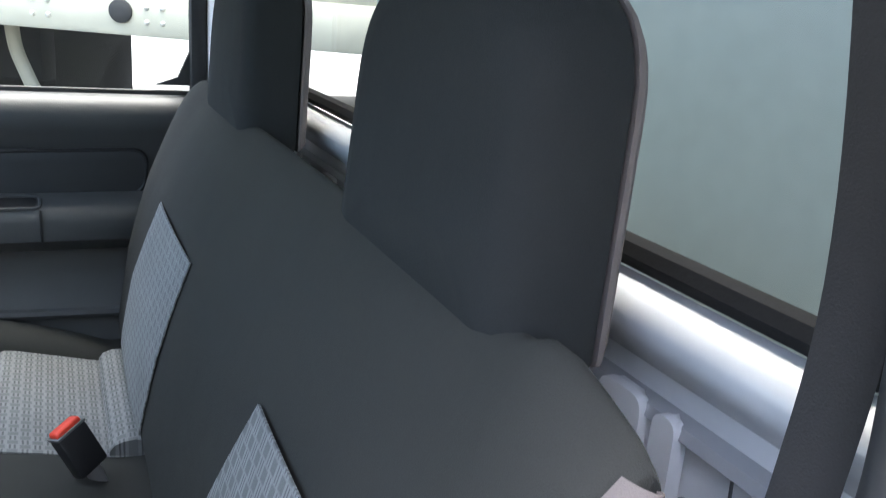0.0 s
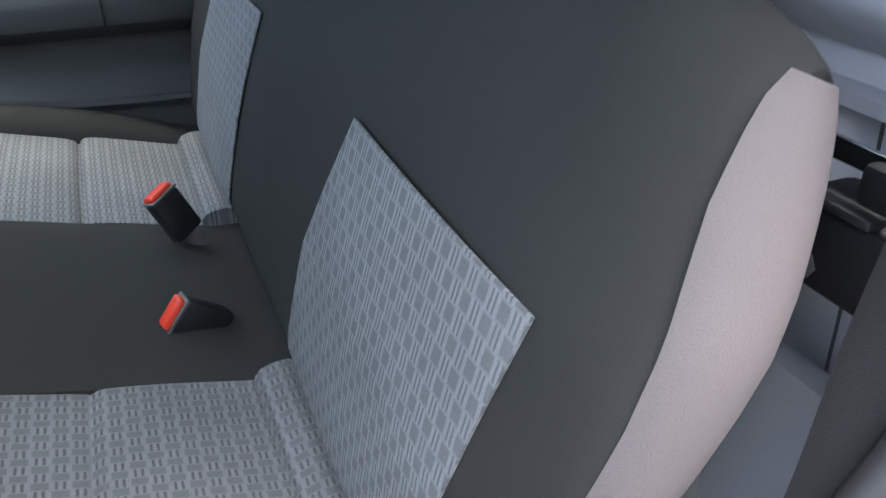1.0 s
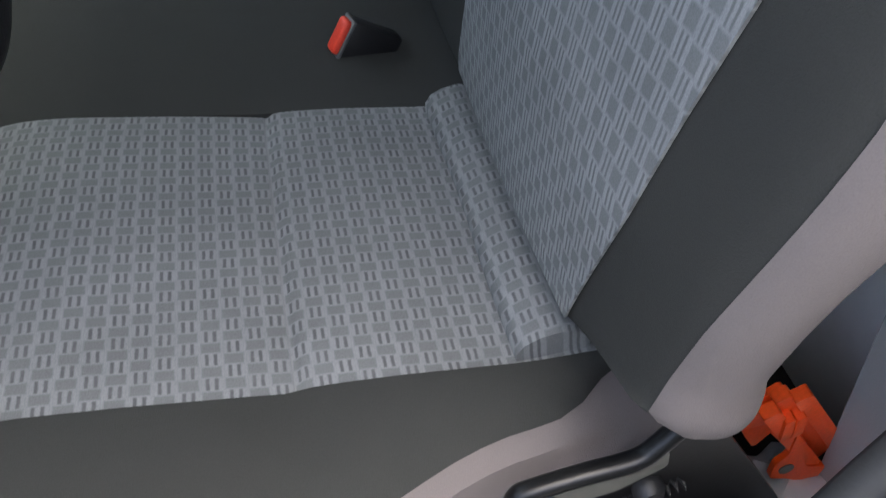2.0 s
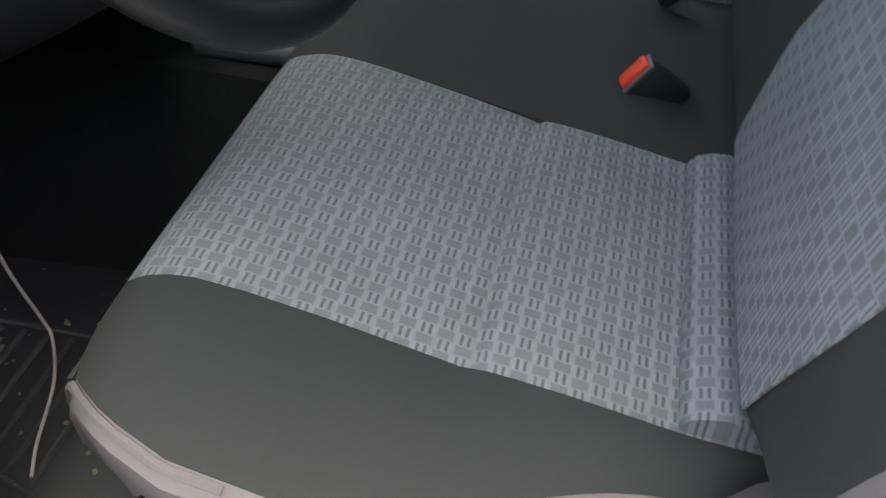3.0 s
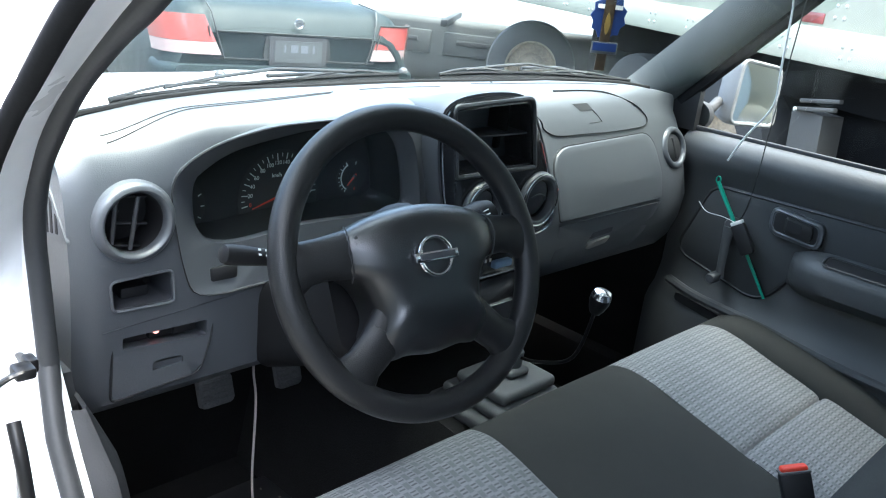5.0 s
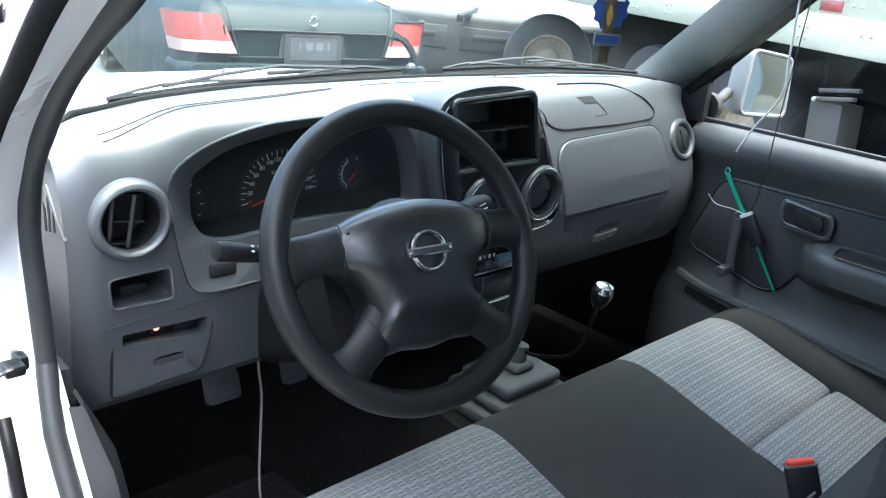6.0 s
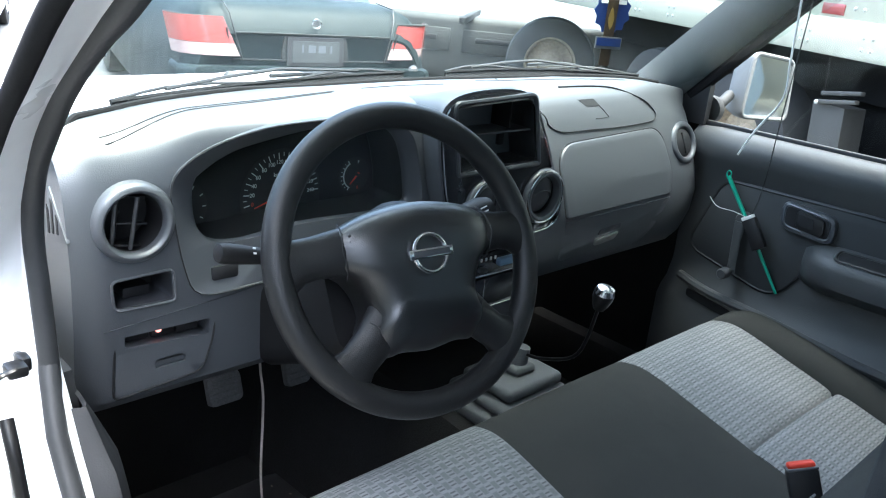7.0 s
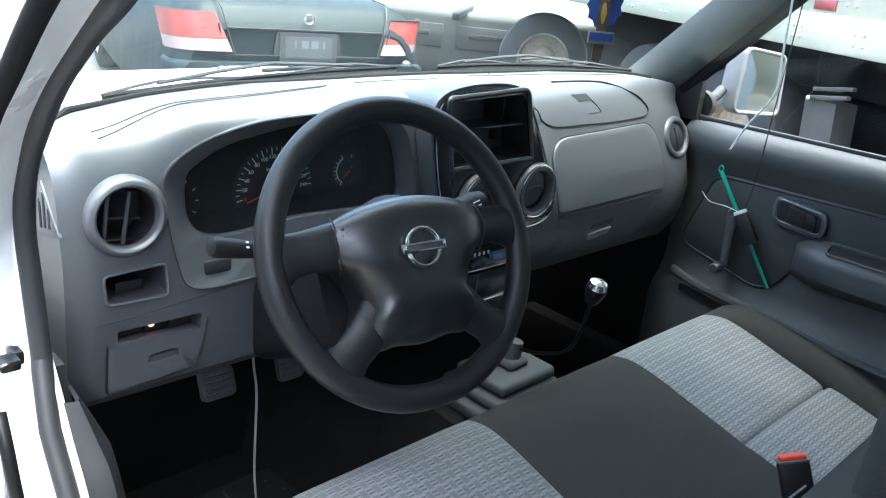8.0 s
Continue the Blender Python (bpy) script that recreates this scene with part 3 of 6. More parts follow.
ARM = [[(DX + dx * k, y, 0.94 + (z - 0.94) * (0.6 + 0.4 * k)) for dx, z in ((0.01, 1.004), (-0.015, 1.002), (-0.046, 0.984), (-0.056, 0.965), (-0.05, 0.93), (-0.02, 0.905), (0.01, 0.90))] for y, k in ((0.575, 0.15), (0.56, 0.5), (0.54, 0.8), (0.51, 0.97), (0.48, 1), (0.3, 1), (0.12, 1), (0.10, 0.8))]
arm = part("armrest", loft(ARM), "door", door, "grey moulded armrest")
part("pull_slot", plate(rounded([(-0.50, -0.012), (-0.34, -0.012), (-0.34, 0.012), (-0.50, 0.012)], 0.01, 4), 0.004, frame_of((DX - 0.0305, 0, 0.9945), (0, -1, 0), (1, 0, 0.55)), 0.0), "black", arm, "dark pull slot")
part("slot_rim", tube([frame_of((DX - 0.0305, 0, 0.9945), (0, -1, 0), (1, 0, 0.55)) @ Vector((x, z, 0)) for x, z in rounded([(-0.505, -0.016), (-0.335, -0.016), (-0.335, 0.016), (-0.505, 0.016)], 0.012, 4)], 0.003, 6, closed=True), "door", arm)
part("armrest_joint", tube([(DX - 0.052, 0.335, 0.985), (DX - 0.058, 0.335, 0.965), (DX - 0.05, 0.335, 0.93)], 0.0018, 6), "black", arm)
part("pocket_slot", plate(rounded([(-0.79, 0.806), (-0.79, 0.825), (-0.70, 0.812), (-0.64, 0.800), (-0.64, 0.782)], 0.008, 4), 0.004, frame_of((DX - 0.0385, 0, 0), (0, -1, 0), (0, 0, 1)) @ Matrix.Translation((0, 0, 0.003)), 0.0), "black", door, "dark map pocket opening")
part("pocket_lip", tube(smooth_line([(DX - 0.03, 0.82, 0.845), (DX - 0.042, 0.74, 0.832), (DX - 0.045, 0.6, 0.822), (DX - 0.045, 0.4, 0.80), (DX - 0.045, 0.1, 0.79)]), 0.010, 8), "door", door)
crank = part("window_crank", tube([(DX - 0.022, 0.711, 0.998), (DX - 0.026, 0.71, 0.96), (DX - 0.028, 0.707, 0.905), (DX - 0.028, 0.7065, 0.888)], [0.013, 0.010, 0.009, 0.011], 10, squash=0.6), "door", door, "dark grey window winder")
part("crank_boss", lathe([(0.017, 0), (0.017, 0.012), (0.013, 0.020), (0.004, 0.021)], frame_of((DX, 0.711, 1.0), (0, -1, 0), (0, 0, 1)), 20), "door", crank)
part("crank_knob", lathe([(0.007, 0), (0.007, 0.012), (0.012, 0.016), (0.012, 0.036), (0.009, 0.040), (0.002, 0.040)], frame_of((DX - 0.03, 0.7065, 0.891), (0, -1, 0), (0, 0, 1)), 20), "dash_dark", crank)
part("window_pane", block((0.004, 0.82, 0.42), (DX + 0.035, 0.46, 1.37)), "glass", door, smooth=False)
part("sill_seal", block((0.012, 0.80, 0.014), (DX + 0.030, 0.47, 1.174), 0.003), "rubber", door, "black window sill seal")
part("quarter_trim", plate([(-1.03, 1.17), (-0.858, 1.17), (-0.858, 1.268), (-0.90, 1.29)], 0.02, frame_of((DX + 0.012, 0, 0), (0, -1, 0), (0, 0, 1))), "black", door, "black plastic corner trim")
part("frame_rear", block((0.03, 0.03, 0.42), (DX + 0.03, 0.065, 1.37), 0.008), "rubber", door, "black rear window channel")
part("corner_fillet", plate([(-0.08, 1.19), (-0.14, 1.19), (-0.10, 1.205), (-0.08, 1.25)], 0.012, frame_of((DX + 0.028, 0, 0), (0, -1, 0), (0, 0, 1))), "rubber", door)
tagged(part("kick_panel_passenger", block((0.03, 0.42, 0.76), (DX + 0.038, 1.085, 0.83), 0.005), "carpet"), "black lined passenger kick panel", "wall", kind="structure")
tagged(part("door_sill_passenger", block((0.10, 1.4, 0.22), (0.745, 0.55, 0.48), 0.02), "carpet"), "dark passenger door sill", "sill", kind="structure")
tagged(part("pillar_passenger_rear", block((0.06, 0.14, 1.05), (0.73, -0.02, 1.1), 0.02), "white"), "white painted passenger door pillar", "pillar", kind="structure")
part("frame_top", block((0.03, 0.72, 0.03), (DX + 0.01, 0.32, 1.58), 0.008), "rubber", door)

# door mirror outside
mirror = thing("door_mirror", "grey rectangular passenger door mirror", "mirror")
MM = frame_of((0.912, 0.825, 1.252), (0.93, -0.37, 0), (0.048, 0.12, 1))
MO = rounded([(-0.068, -0.068), (0.060, -0.074), (0.066, 0.058), (-0.045, 0.072)], 0.018, 6)
part("housing", loft([[MM @ Vector((x * k, z * k, h)) for x, z in MO] for k, h in ((0.5, -0.075), (0.85, -0.06), (1.03, -0.02), (1.06, 0.0), (1.05, 0.006))]), "pillar", mirror, "grey plastic mirror shell")
part("mirror_glass", loft([[MM @ Vector((x * k, z * k, 0.008 + 0.0016 * (1 - k * k))) for x, z in MO] for k in (0.96, 0.8, 0.6, 0.4, 0.2, 0.03)]), "mirror", mirror, "convex mirror glass")
part("rim", tube([MM @ Vector((x * 1.0, z * 1.0, 0.007)) for x, z in MO], 0.005, 8, closed=True), "pillar", mirror, "grey plastic rim")
part("arm", tube(smooth_line([(0.76, 0.87, 1.205), (0.80, 0.87, 1.21), (0.83, 0.875, 1.215), (0.86, 0.88, 1.225)]), 0.012, 10), "rubber", mirror)
part("base", lathe([(0.03, 0), (0.03, 0.02), (0.022, 0.035), (0.01, 0.04)], frame_of((0.755, 0.87, 1.2), (0, 1, 0), (0, 0, 1)), 20), "rubber", mirror)

# ---- bench seat ----
bench = thing("bench_seat", "dark cloth bench seat with grey woven panels and taupe sides", "seat")
CUSH = [(0.14, 0.60), (0.14, 0.728), (0.20, 0.735), (0.25, 0.742), (0.34, 0.765), (0.398, 0.7770), (0.412, 0.7738), (0.426, 0.7790), (0.52, 0.806), (0.58, 0.821), (0.625, 0.828), (0.655, 0.824), (0.68, 0.81), (0.70, 0.775), (0.698, 0.70), (0.68, 0.60)]


def crown(x, x0, x1, h):
    u = (x - x0) / (x1 - x0)
    return h * (1 - abs(2 * u - 1) ** 4) - h


DEEP = [(y, z - (0.0065 if 0.405 < y < 0.42 else 0.0)) for y, z in CUSH]
SMOOTH = [(y, z) for y, z in CUSH if not 0.40 < y < 0.43]


def cushion_piece(name, x0, x1, mat, h=0.004, n=9, label="", profile=CUSH, hump=0.0):
    """A slice of the cushion between x0 and x1, crowned by h and raised by a broad hump along its length."""
    rings = []
    line = [(p.x, p.y) for p in smooth_line([(y, z) for y, z in profile[1:14]], 4)]
    line = [profile[0]] + line + list(profile[14:])
    for x in np.linspace(x0, x1, n):
        c = crown(x, x0, x1, h)
        ring = []
        for y, z in line:
            w = max(0.0, min(1.0, (y - 0.21) / 0.05)) * max(0.0, min(1.0, (0.695 - y) / 0.05)) if z > 0.65 else 0.0
            bulge = hump * math.sin(math.pi * min(1.0, max(0.0, (y - 0.2) / 0.47))) ** 0.8 * (1 - abs(2 * (x - x0) / (x1 - x0) - 1) ** 2.5)
            ring.append((x, y, z + w * (c + bulge + 0.0025 * noise.noise((x * 9, y * 9, 3)))))
        rings.append(ring)
    return part(name, loft(rings), mat, bench, label)


cushion_piece("woven_panel", -0.438, -0.111, "weave_flat", label="grey basket-weave cushion panel")
cushion_piece("middle_panel", -0.111, 0.257, "cloth", 0.005, 17, "", SMOOTH, 0.010)
cushion_piece("woven_panel", 0.257, 0.578, "weave_flat", label="grey basket-weave cushion panel with a deep crease", profile=DEEP)
cushion_piece("side_bolster", 0.578, 0.676, "cloth", 0.010, 13, "", SMOOTH, 0.026)
EDGE = [(0.12, -0.440), (0.19, -0.442), (0.206, -0.458), (0.226, -0.474), (0.245, -0.481), (0.275, -0.486), (0.31, -0.497), (0.36, -0.522), (0.42, -0.555), (0.50, -0.575), (0.58, -0.572), (0.63, -0.555), (0.66, -0.535), (0.68, -0.52), (0.70, -0.51)]
EY, EX = zip(*EDGE)
rows, skirt, piping = [], [], []
for y in np.linspace(0.12, 0.70, 30):
    xo = float(np.interp(y, EY, EX))
    z = float(np.interp(y, [p[0] for p in CUSH[1:14]], [p[1] for p in CUSH[1:14]]))
    rows.append([(x, y, z - 0.001 - 0.016 * ((-0.438 - x) / (-0.438 - xo + 1e-6)) ** 3) for x in np.linspace(-0.438, xo, 7)])
    e = Vector(rows[-1][-1])
    skirt.append([e + Vector((0.002, 0, 0.0)), e + Vector((-0.014, 0, -0.012)), Vector((min(e.x - 0.016, -0.50), y, z - 0.06)), Vector((-0.515, y, 0.665)), Vector((-0.505, y, 0.635)), Vector((-0.47, y, 0.62))])
    piping.append(e)
part("side_bolster", sheet(rows, 0.004), "cloth", bench, "dark cloth outer bolster")
part("side_skirt", sheet(skirt, 0.003), "taupe", bench, "taupe cloth cushion side")
part("front_drop", sheet([[(float(np.interp(0.70, EY, EX)) + (0.063) * s, 0.70 - 0.004 * k, 0.775 - 0.155 * k / 3) for s in (0, 0.5, 1)] for k in range(4)], 0.004), "cloth", bench)
part("piping", tube(smooth_line([p + Vector((-0.004, 0.001, -0.004)) for p in piping[21:]] + [Vector((-0.512, 0.702, 0.70)), Vector((-0.512, 0.69, 0.62))], 2), 0.004, 6), "taupe", bench, "pale piping along the cushion edge")
FOLD = [(0.204, 0.728), (0.203, 0.750), (0.211, 0.7595), (0.224, 0.7645), (0.240, 0.7635), (0.252, 0.7590), (0.2585, 0.7510), (0.2600, 0.728)]
for x0, x1 in ((-0.434, -0.114), (0.260, 0.575)):
    part("woven_strip", loft([[(x, y + 0.001 * math.sin(x * 31), z - dz) for y, z in FOLD] for x, dz in [(x0, 0.004), (x0 + 0.006, 0.001)] + [(x, 0.0) for x in np.linspace(x0 + 0.012, x1 - 0.012, 10)] + [(x1 - 0.006, 0.001), (x1, 0.004)]]), "weave_flat", bench, "woven fold between cushion and backrest")
BACK = [(0.165, 0.728), (0.193, 0.735), (0.212, 0.760), (0.222, 0.785), (0.2195, 0.81), (0.2115, 0.865), (0.2025, 0.92), (0.185, 0.985), (0.165, 1.05), (0.142, 1.105), (0.122, 1.15), (0.105, 1.182), (0.09, 1.202), (0.075, 1.213), (0.062, 1.213), (0.050, 1.200), (0.050, 1.17), (0.066, 1.10), (0.090, 1.0), (0.120, 0.89), (0.132, 0.82), (0.15, 0.76)]
FRONT = BACK[2:14]
BACK_FINE = closed_line(BACK, 3)


def back_ring(x, k=1.0, lift=0.0):
    """One slice of the backrest, shrunk by k about its middle line, with a sloping shoulder and a raised lower corner."""
    out, e = [], max(0.0, min(1.0, (-0.43 - x) / 0.17))
    e2 = max(0.0, min(1.0, (-0.36 - x) / 0.24))
    low = 0.70 + lift + 0.080 * e ** 0.8
    dip = max(0.0, min(1.0, (x + 0.505) / 0.05, (0.61 - x) / 0.05))
    top = 1.213 - 0.030 * e2 ** 2.4 - 0.017 * dip * dip * (3 - 2 * dip)
    for y, z in BACK_FINE:
        my = float(np.interp(z, (0.70, 0.8, 1.0, 1.213), (0.178, 0.185, 0.135, 0.068)))
        u = (z - 0.70) / 0.513
        zz = low + (top - low) * u
        w = max(0.0, min(1.0, (z - 1.0) / 0.15))
        yy = y
        if y > my and z > 0.78:
            yy = w * y + (1 - w) * float(np.interp(zz, [p[1] for p in FRONT], [p[0] for p in FRONT]))
        if y < my:
            yy = my - (my - y) * (1 - 0.55 * e) - 0.020 * e * max(0.0, min(1.0, (0.92 - z) / 0.16))
        zc = 0.5 * (low + top)
        lean = 0.04 * e * max(0.0, (zz - 0.97) / 0.21) ** 2.2
        tuck = 0.046 * e * max(0.0, min(1.0, (1.08 - zz) / 0.22))
        out.append((x + lean + tuck, my + (yy - my) * k + 0.0012 * noise.noise((x * 7, z * 7, 0)), zc + (zz - zc) * (1 - (1 - k) * 0.25)))
    return out


rings = [back_ring(-0.598, 0.08), back_ring(-0.603, 0.5)] + [back_ring(-0.580 - 0.026 * math.sin(q), 1 - 0.18 * (1 - math.cos(q))) for q in np.linspace(1.5, 0.15, 9)] + [back_ring(x) for x in np.linspace(-0.58, 0.62, 40)] + [back_ring(0.645, 0.96), back_ring(0.658, 0.88), back_ring(0.664, 0.72)]
part("backrest", loft(rings), "cloth", bench, "dark cloth backrest")
edge_ring = [Vector(p) for p in back_ring(-0.6045, 0.925)]
peak = max(range(len(edge_ring)), key=lambda q: edge_ring[q].z)


def even(chain, n):
    """n points evenly spread along a chain."""
    d = [0.0]
    for a, b in zip(chain, chain[1:]):
        d.append(d[-1] + (b - a).length)
    return [Vector([float(np.interp(s * d[-1], d, [p[c] for p in chain])) for c in range(3)]) for s in np.linspace(0, 1, n)]


front_edge, rear_edge = even(edge_ring[:peak + 1], 30), even((edge_ring[peak:] + edge_ring[:1])[::-1], 30)
inner_edge = even([Vector(p) for p in back_ring(-0.5945, 0.972)][:peak + 1], 30)
WIDER = [max(0.0, min(1.0, (k - 18) / 6)) * float(np.interp(k, (24, 27, 28, 29), (1.0, 0.7, 0.45, 0.1))) for k in range(30)]
front_edge = [a.lerp(b, w) + w * Vector((-0.006, 0.005, 0.003)) for a, b, w in zip(front_edge, inner_edge, WIDER)]
part("side_gusset", sheet([[f.lerp(r, s) - Vector((min(0.017, 0.3 * (f - r).length) * math.sin(math.pi * s) ** 0.55, 0, 0)) for s in np.linspace(0, 1, 15)] for f, r in list(zip(front_edge, rear_edge))[:-1]], 0.003), "taupe", bench, "taupe cloth backrest side")


def back_y(z):
    return float(np.interp(z, [p[1] for p in FRONT], [p[0] for p in FRONT]))


for dx in (0.0, 0.662):
    rows = []
    for z in np.linspace(0.79, 1.052, 15):
        inner = float(np.interp(z, (0.765, 0.80, 0.92, 1.052), (-0.140, -0.133, -0.165, -0.222)))
        outer = float(np.interp(z, (0.765, 0.83, 0.92, 1.052), (-0.436, -0.458, -0.490, -0.517)))
        rows.append([(outer + (inner - outer) * u + dx, back_y(z) + 0.0035 + 0.0025 * (1 - (2 * u - 1) ** 2), z) for u in np.linspace(0, 1, 9)])
    part("woven_panel", sheet(rows, 0.002), "weave_up", bench, "grey basket-weave backrest panel")


def headrest(cx):
    rings = []
    H = rounded([(-0.140, -0.016), (0.170, -0.01), (0.142, 0.215), (-0.134, 0.215)], [0.008, 0.02, 0.085, 0.075], 8)
    for y, k in ((0.000, 0.94), (0.004, 0.985), (0.015, 1.0), (0.045, 1.0), (0.060, 0.975), (0.070, 0.91), (0.075, 0.76), (0.077, 0.4)):
        rings.append([(cx + x * k, y + 0.012 - 0.12 * z * 0.3, 1.178 + 0.105 + (z - 0.105) * k) for x, z in H])
    hr = part("headrest", loft(rings), "cloth_dark", bench, "tall dark cloth headrest")
    part("headrest_back", loft([[(cx + x * k, y + 0.010 - 0.12 * z * 0.3, 1.178 + 0.105 + (z - 0.105) * k) for x, z in H] for y, k in ((-0.010, 0.93), (-0.002, 0.985), (0.002, 0.985))]), "taupe", hr, "pale taupe headrest back")


headrest(-0.305)
headrest(0.385)
part("seat_base", block((1.10, 0.44, 0.16), (0.06, 0.42, 0.53), 0.01), "black", bench, "black steel seat base")
SIDE = frame_of((-0.520, 0, 0), (0, -1, 0), (0, 0, 1))
lever = part("recline_lever", tube(smooth_line([(-0.532, 0.292, 0.730), (-0.533, 0.282, 0.739), (-0.533, 0.245, 0.742), (-0.533, 0.207, 0.743), (-0.531, 0.190, 0.752), (-0.528, 0.170, 0.768), (-0.522, 0.150, 0.770)]), [0.0055 + 0.0022 * min(1.0, k / 5, (40 - k) / 8) for k in range(37)], 12, squash=0.8), "jet", bench, "black recline lever")
part("lever_plate", plate(rounded([(-0.270, 0.684), (-0.215, 0.687), (-0.178, 0.704), (-0.178, 0.722), (-0.225, 0.708), (-0.270, 0.702)], 0.003), 0.003, SIDE @ Matrix.Translation((0, 0, 0.004)), 0.0006), "strap_steel", bench, "dull metal lever plate")
part("pivot_nut", lathe([(0.012, 0), (0.012, 0.008), (0.007, 0.011), (0.001, 0.011)], SIDE @ Matrix.Translation((-0.268, 0.697, 0.004)), 6), "dash_dark", bench)
part("latch_boss", lathe([(0.012, 0), (0.012, 0.006), (0.008, 0.012), (0.001, 0.012)], SIDE @ Matrix.Translation((-0.190, 0.675, 0.0)), 16), "black", bench)
part("latch_spring", tube([SIDE @ Vector((-0.212 + 0.050 * k / 60, 0.664 + 0.008 * k / 60 + 0.0045 * math.cos(k * 0.9), 0.004 + 0.0045 * math.sin(k * 0.9))) for k in range(61)], 0.0011, 5), "black", bench)
# hinge plate and base side coloured deeper for the door sill's shade
part("hinge_plate", plate(rounded([(-0.165, 0.758), (-0.146, 0.744), (-0.072, 0.586), (-0.066, 0.46), (-0.31, 0.46), (-0.31, 0.668), (-0.21, 0.684)], 0.010), 0.006, SIDE, 0.001), "jet", bench, "black steel hinge plate, deepened for the sill's shade")
part("hinge_bolt", lathe([(0.014, 0), (0.014, 0.004), (0.010, 0.008), (0.004, 0.010), (0.001, 0.010)], SIDE @ Matrix.Translation((-0.094, 0.577, 0.001)), 14), "rubber", bench)
part("base_cover", plate(rounded([(-0.66, 0.46), (-0.30, 0.46), (-0.30, 0.665), (-0.66, 0.64)], 0.01), 0.006, SIDE @ Matrix.Translation((0, 0, -0.006)), 0.001), "jet", bench, "black steel base side, deepened for the sill's shade")


def buckle(at, out, wide, label):
    """A buckle whose button faces out and whose broad side runs along wide."""
    ob = thing("belt_buckle", label, "seat belt", "seat belt buckles")
    n = Vector(out).normalized()
    w = (Vector(wide) - Vector(wide).dot(n) * n).normalized()
    m = Matrix((w, n, w.cross(n))).transposed().to_4x4()
    m.translation = at
    part("case", block((0.044, 0.062, 0.022), (0, -0.035, 0), 0.005, 2, m), "black", ob)
    part("rim", block((0.044, 0.004, 0.0235), (0, -0.003, 0), 0.0015, 2, m), "slate", ob, "grey plate round the button")
    part("button", block((0.038, 0.010, 0.0185), (0, 0.0005, 0), 0.004, 3, m), "red", ob, "red release button")
    part("stalk", tube([m @ Vector((0, -0.058, 0)), m @ Vector((0, -0.085, 0)), m @ Vector((0, -0.12, -0.006))], [0.012, 0.009, 0.008], 8, squash=0.4), "slate", ob)
    return ob


buckle((-0.022, 0.324, 0.786), (-0.20, 0.73, 0.61), (0.15, -0.70, 0.70), "black seat belt buckle with a red button lying on the seat")
buckle((0.190, 0.312, 0.830), (0.05, 0.42, 0.90), (0.60, -0.75, 0.25), "black seat belt buckle with a red button standing by the backrest")

# things behind the seat
tri = thing("warning_triangle", "folded orange plastic warning triangle behind the seat", "warning triangle")
TRI = frame_of((-0.470, -0.012, -0.020), (0, -1, 0), (0, 0, 1))
for k, (dx, dz, dn) in enumerate(((0.0, 0.0, 0.006), (-0.013, -0.004, 0.0), (-0.026, -0.010, 0.008))):
    part("arm", plate(rounded([(-0.060 + dx, 0.670 + dz), (-0.046 + dx, 0.676 + dz), (0.012 + dx, 0.568 + dz), (0.002 + dx, 0.552 + dz)], 0.003), 0.012, TRI @ Matrix.Translation((0, 0, dn)), 0.0015), "orange", tri)
part("backing", plate(rounded([(-0.090, 0.650), (-0.060, 0.668), (0.002, 0.560), (-0.030, 0.548)], 0.004), 0.006, TRI @ Matrix.Translation((0, 0, -0.012)), 0.001), "orange", tri)
part("cross_arm", plate(rounded([(-0.112, 0.660), (-0.050, 0.648), (-0.052, 0.632), (-0.100, 0.634)], 0.003), 0.010, TRI @ Matrix.Translation((0, 0, -0.002)), 0.0015), "orange", tri)
part("flange", plate(rounded([(-0.098, 0.645), (-0.070, 0.640), (-0.060, 0.618), (-0.078, 0.594), (-0.090, 0.620)], 0.004), 0.008, TRI @ Matrix.Translation((0, 0, -0.004)), 0.0015), "orange", tri)
for y in (-0.063, -0.053):
    part("knuckle", plate(rounded([(y - 0.004, 0.652), (y + 0.004, 0.655), (y + 0.005, 0.628), (y - 0.004, 0.624)], 0.002), 0.014, TRI @ Matrix.Translation((0, 0, 0.012)), 0.0015), "orange", tri)
foot = part("foot", plate(rounded([(-0.050, 0.628), (-0.030, 0.560), (-0.008, 0.552), (-0.014, 0.530), (-0.030, 0.534), (-0.046, 0.548), (-0.064, 0.556), (-0.062, 0.582), (-0.052, 0.590)], 0.006, 3), 0.006, TRI @ Matrix.Translation((0, 0, 0.010)), 0.0015), "orange", tri)
part("pivot_hole", lathe([(0.007, 0), (0.007, 0.0012), (0.001, 0.0012)], TRI @ Matrix.Translation((-0.050, 0.568, 0.010)), 18), "slate", foot)
bag = thing("plastic_bag", "crumpled clear plastic bag on the cab floor", "bag")
bmb = bmesh.new()
bmesh.ops.create_icosphere(bmb, subdivisions=3, radius=0.07)
for v in bmb.verts:
    v.co = Vector((-0.50, 0.03, 0.485)) + Vector((v.co.x, v.co.y * 0.8, v.co.z * 0.5)) * (1 + 0.35 * noise.noise(v.co * 40))
part("film", bmb, "bag", bag)
part("knot", tube(smooth_line([(-0.515, 0.050, 0.515), (-0.520, 0.058, 0.530), (-0.512, 0.064, 0.541), (-0.525, 0.060, 0.548)], 4), [0.010, 0.008, 0.006, 0.005, 0.006, 0.008, 0.009, 0.007, 0.006, 0.007, 0.009, 0.011, 0.012][:13], 8), "bag", bag, "twisted bag neck")

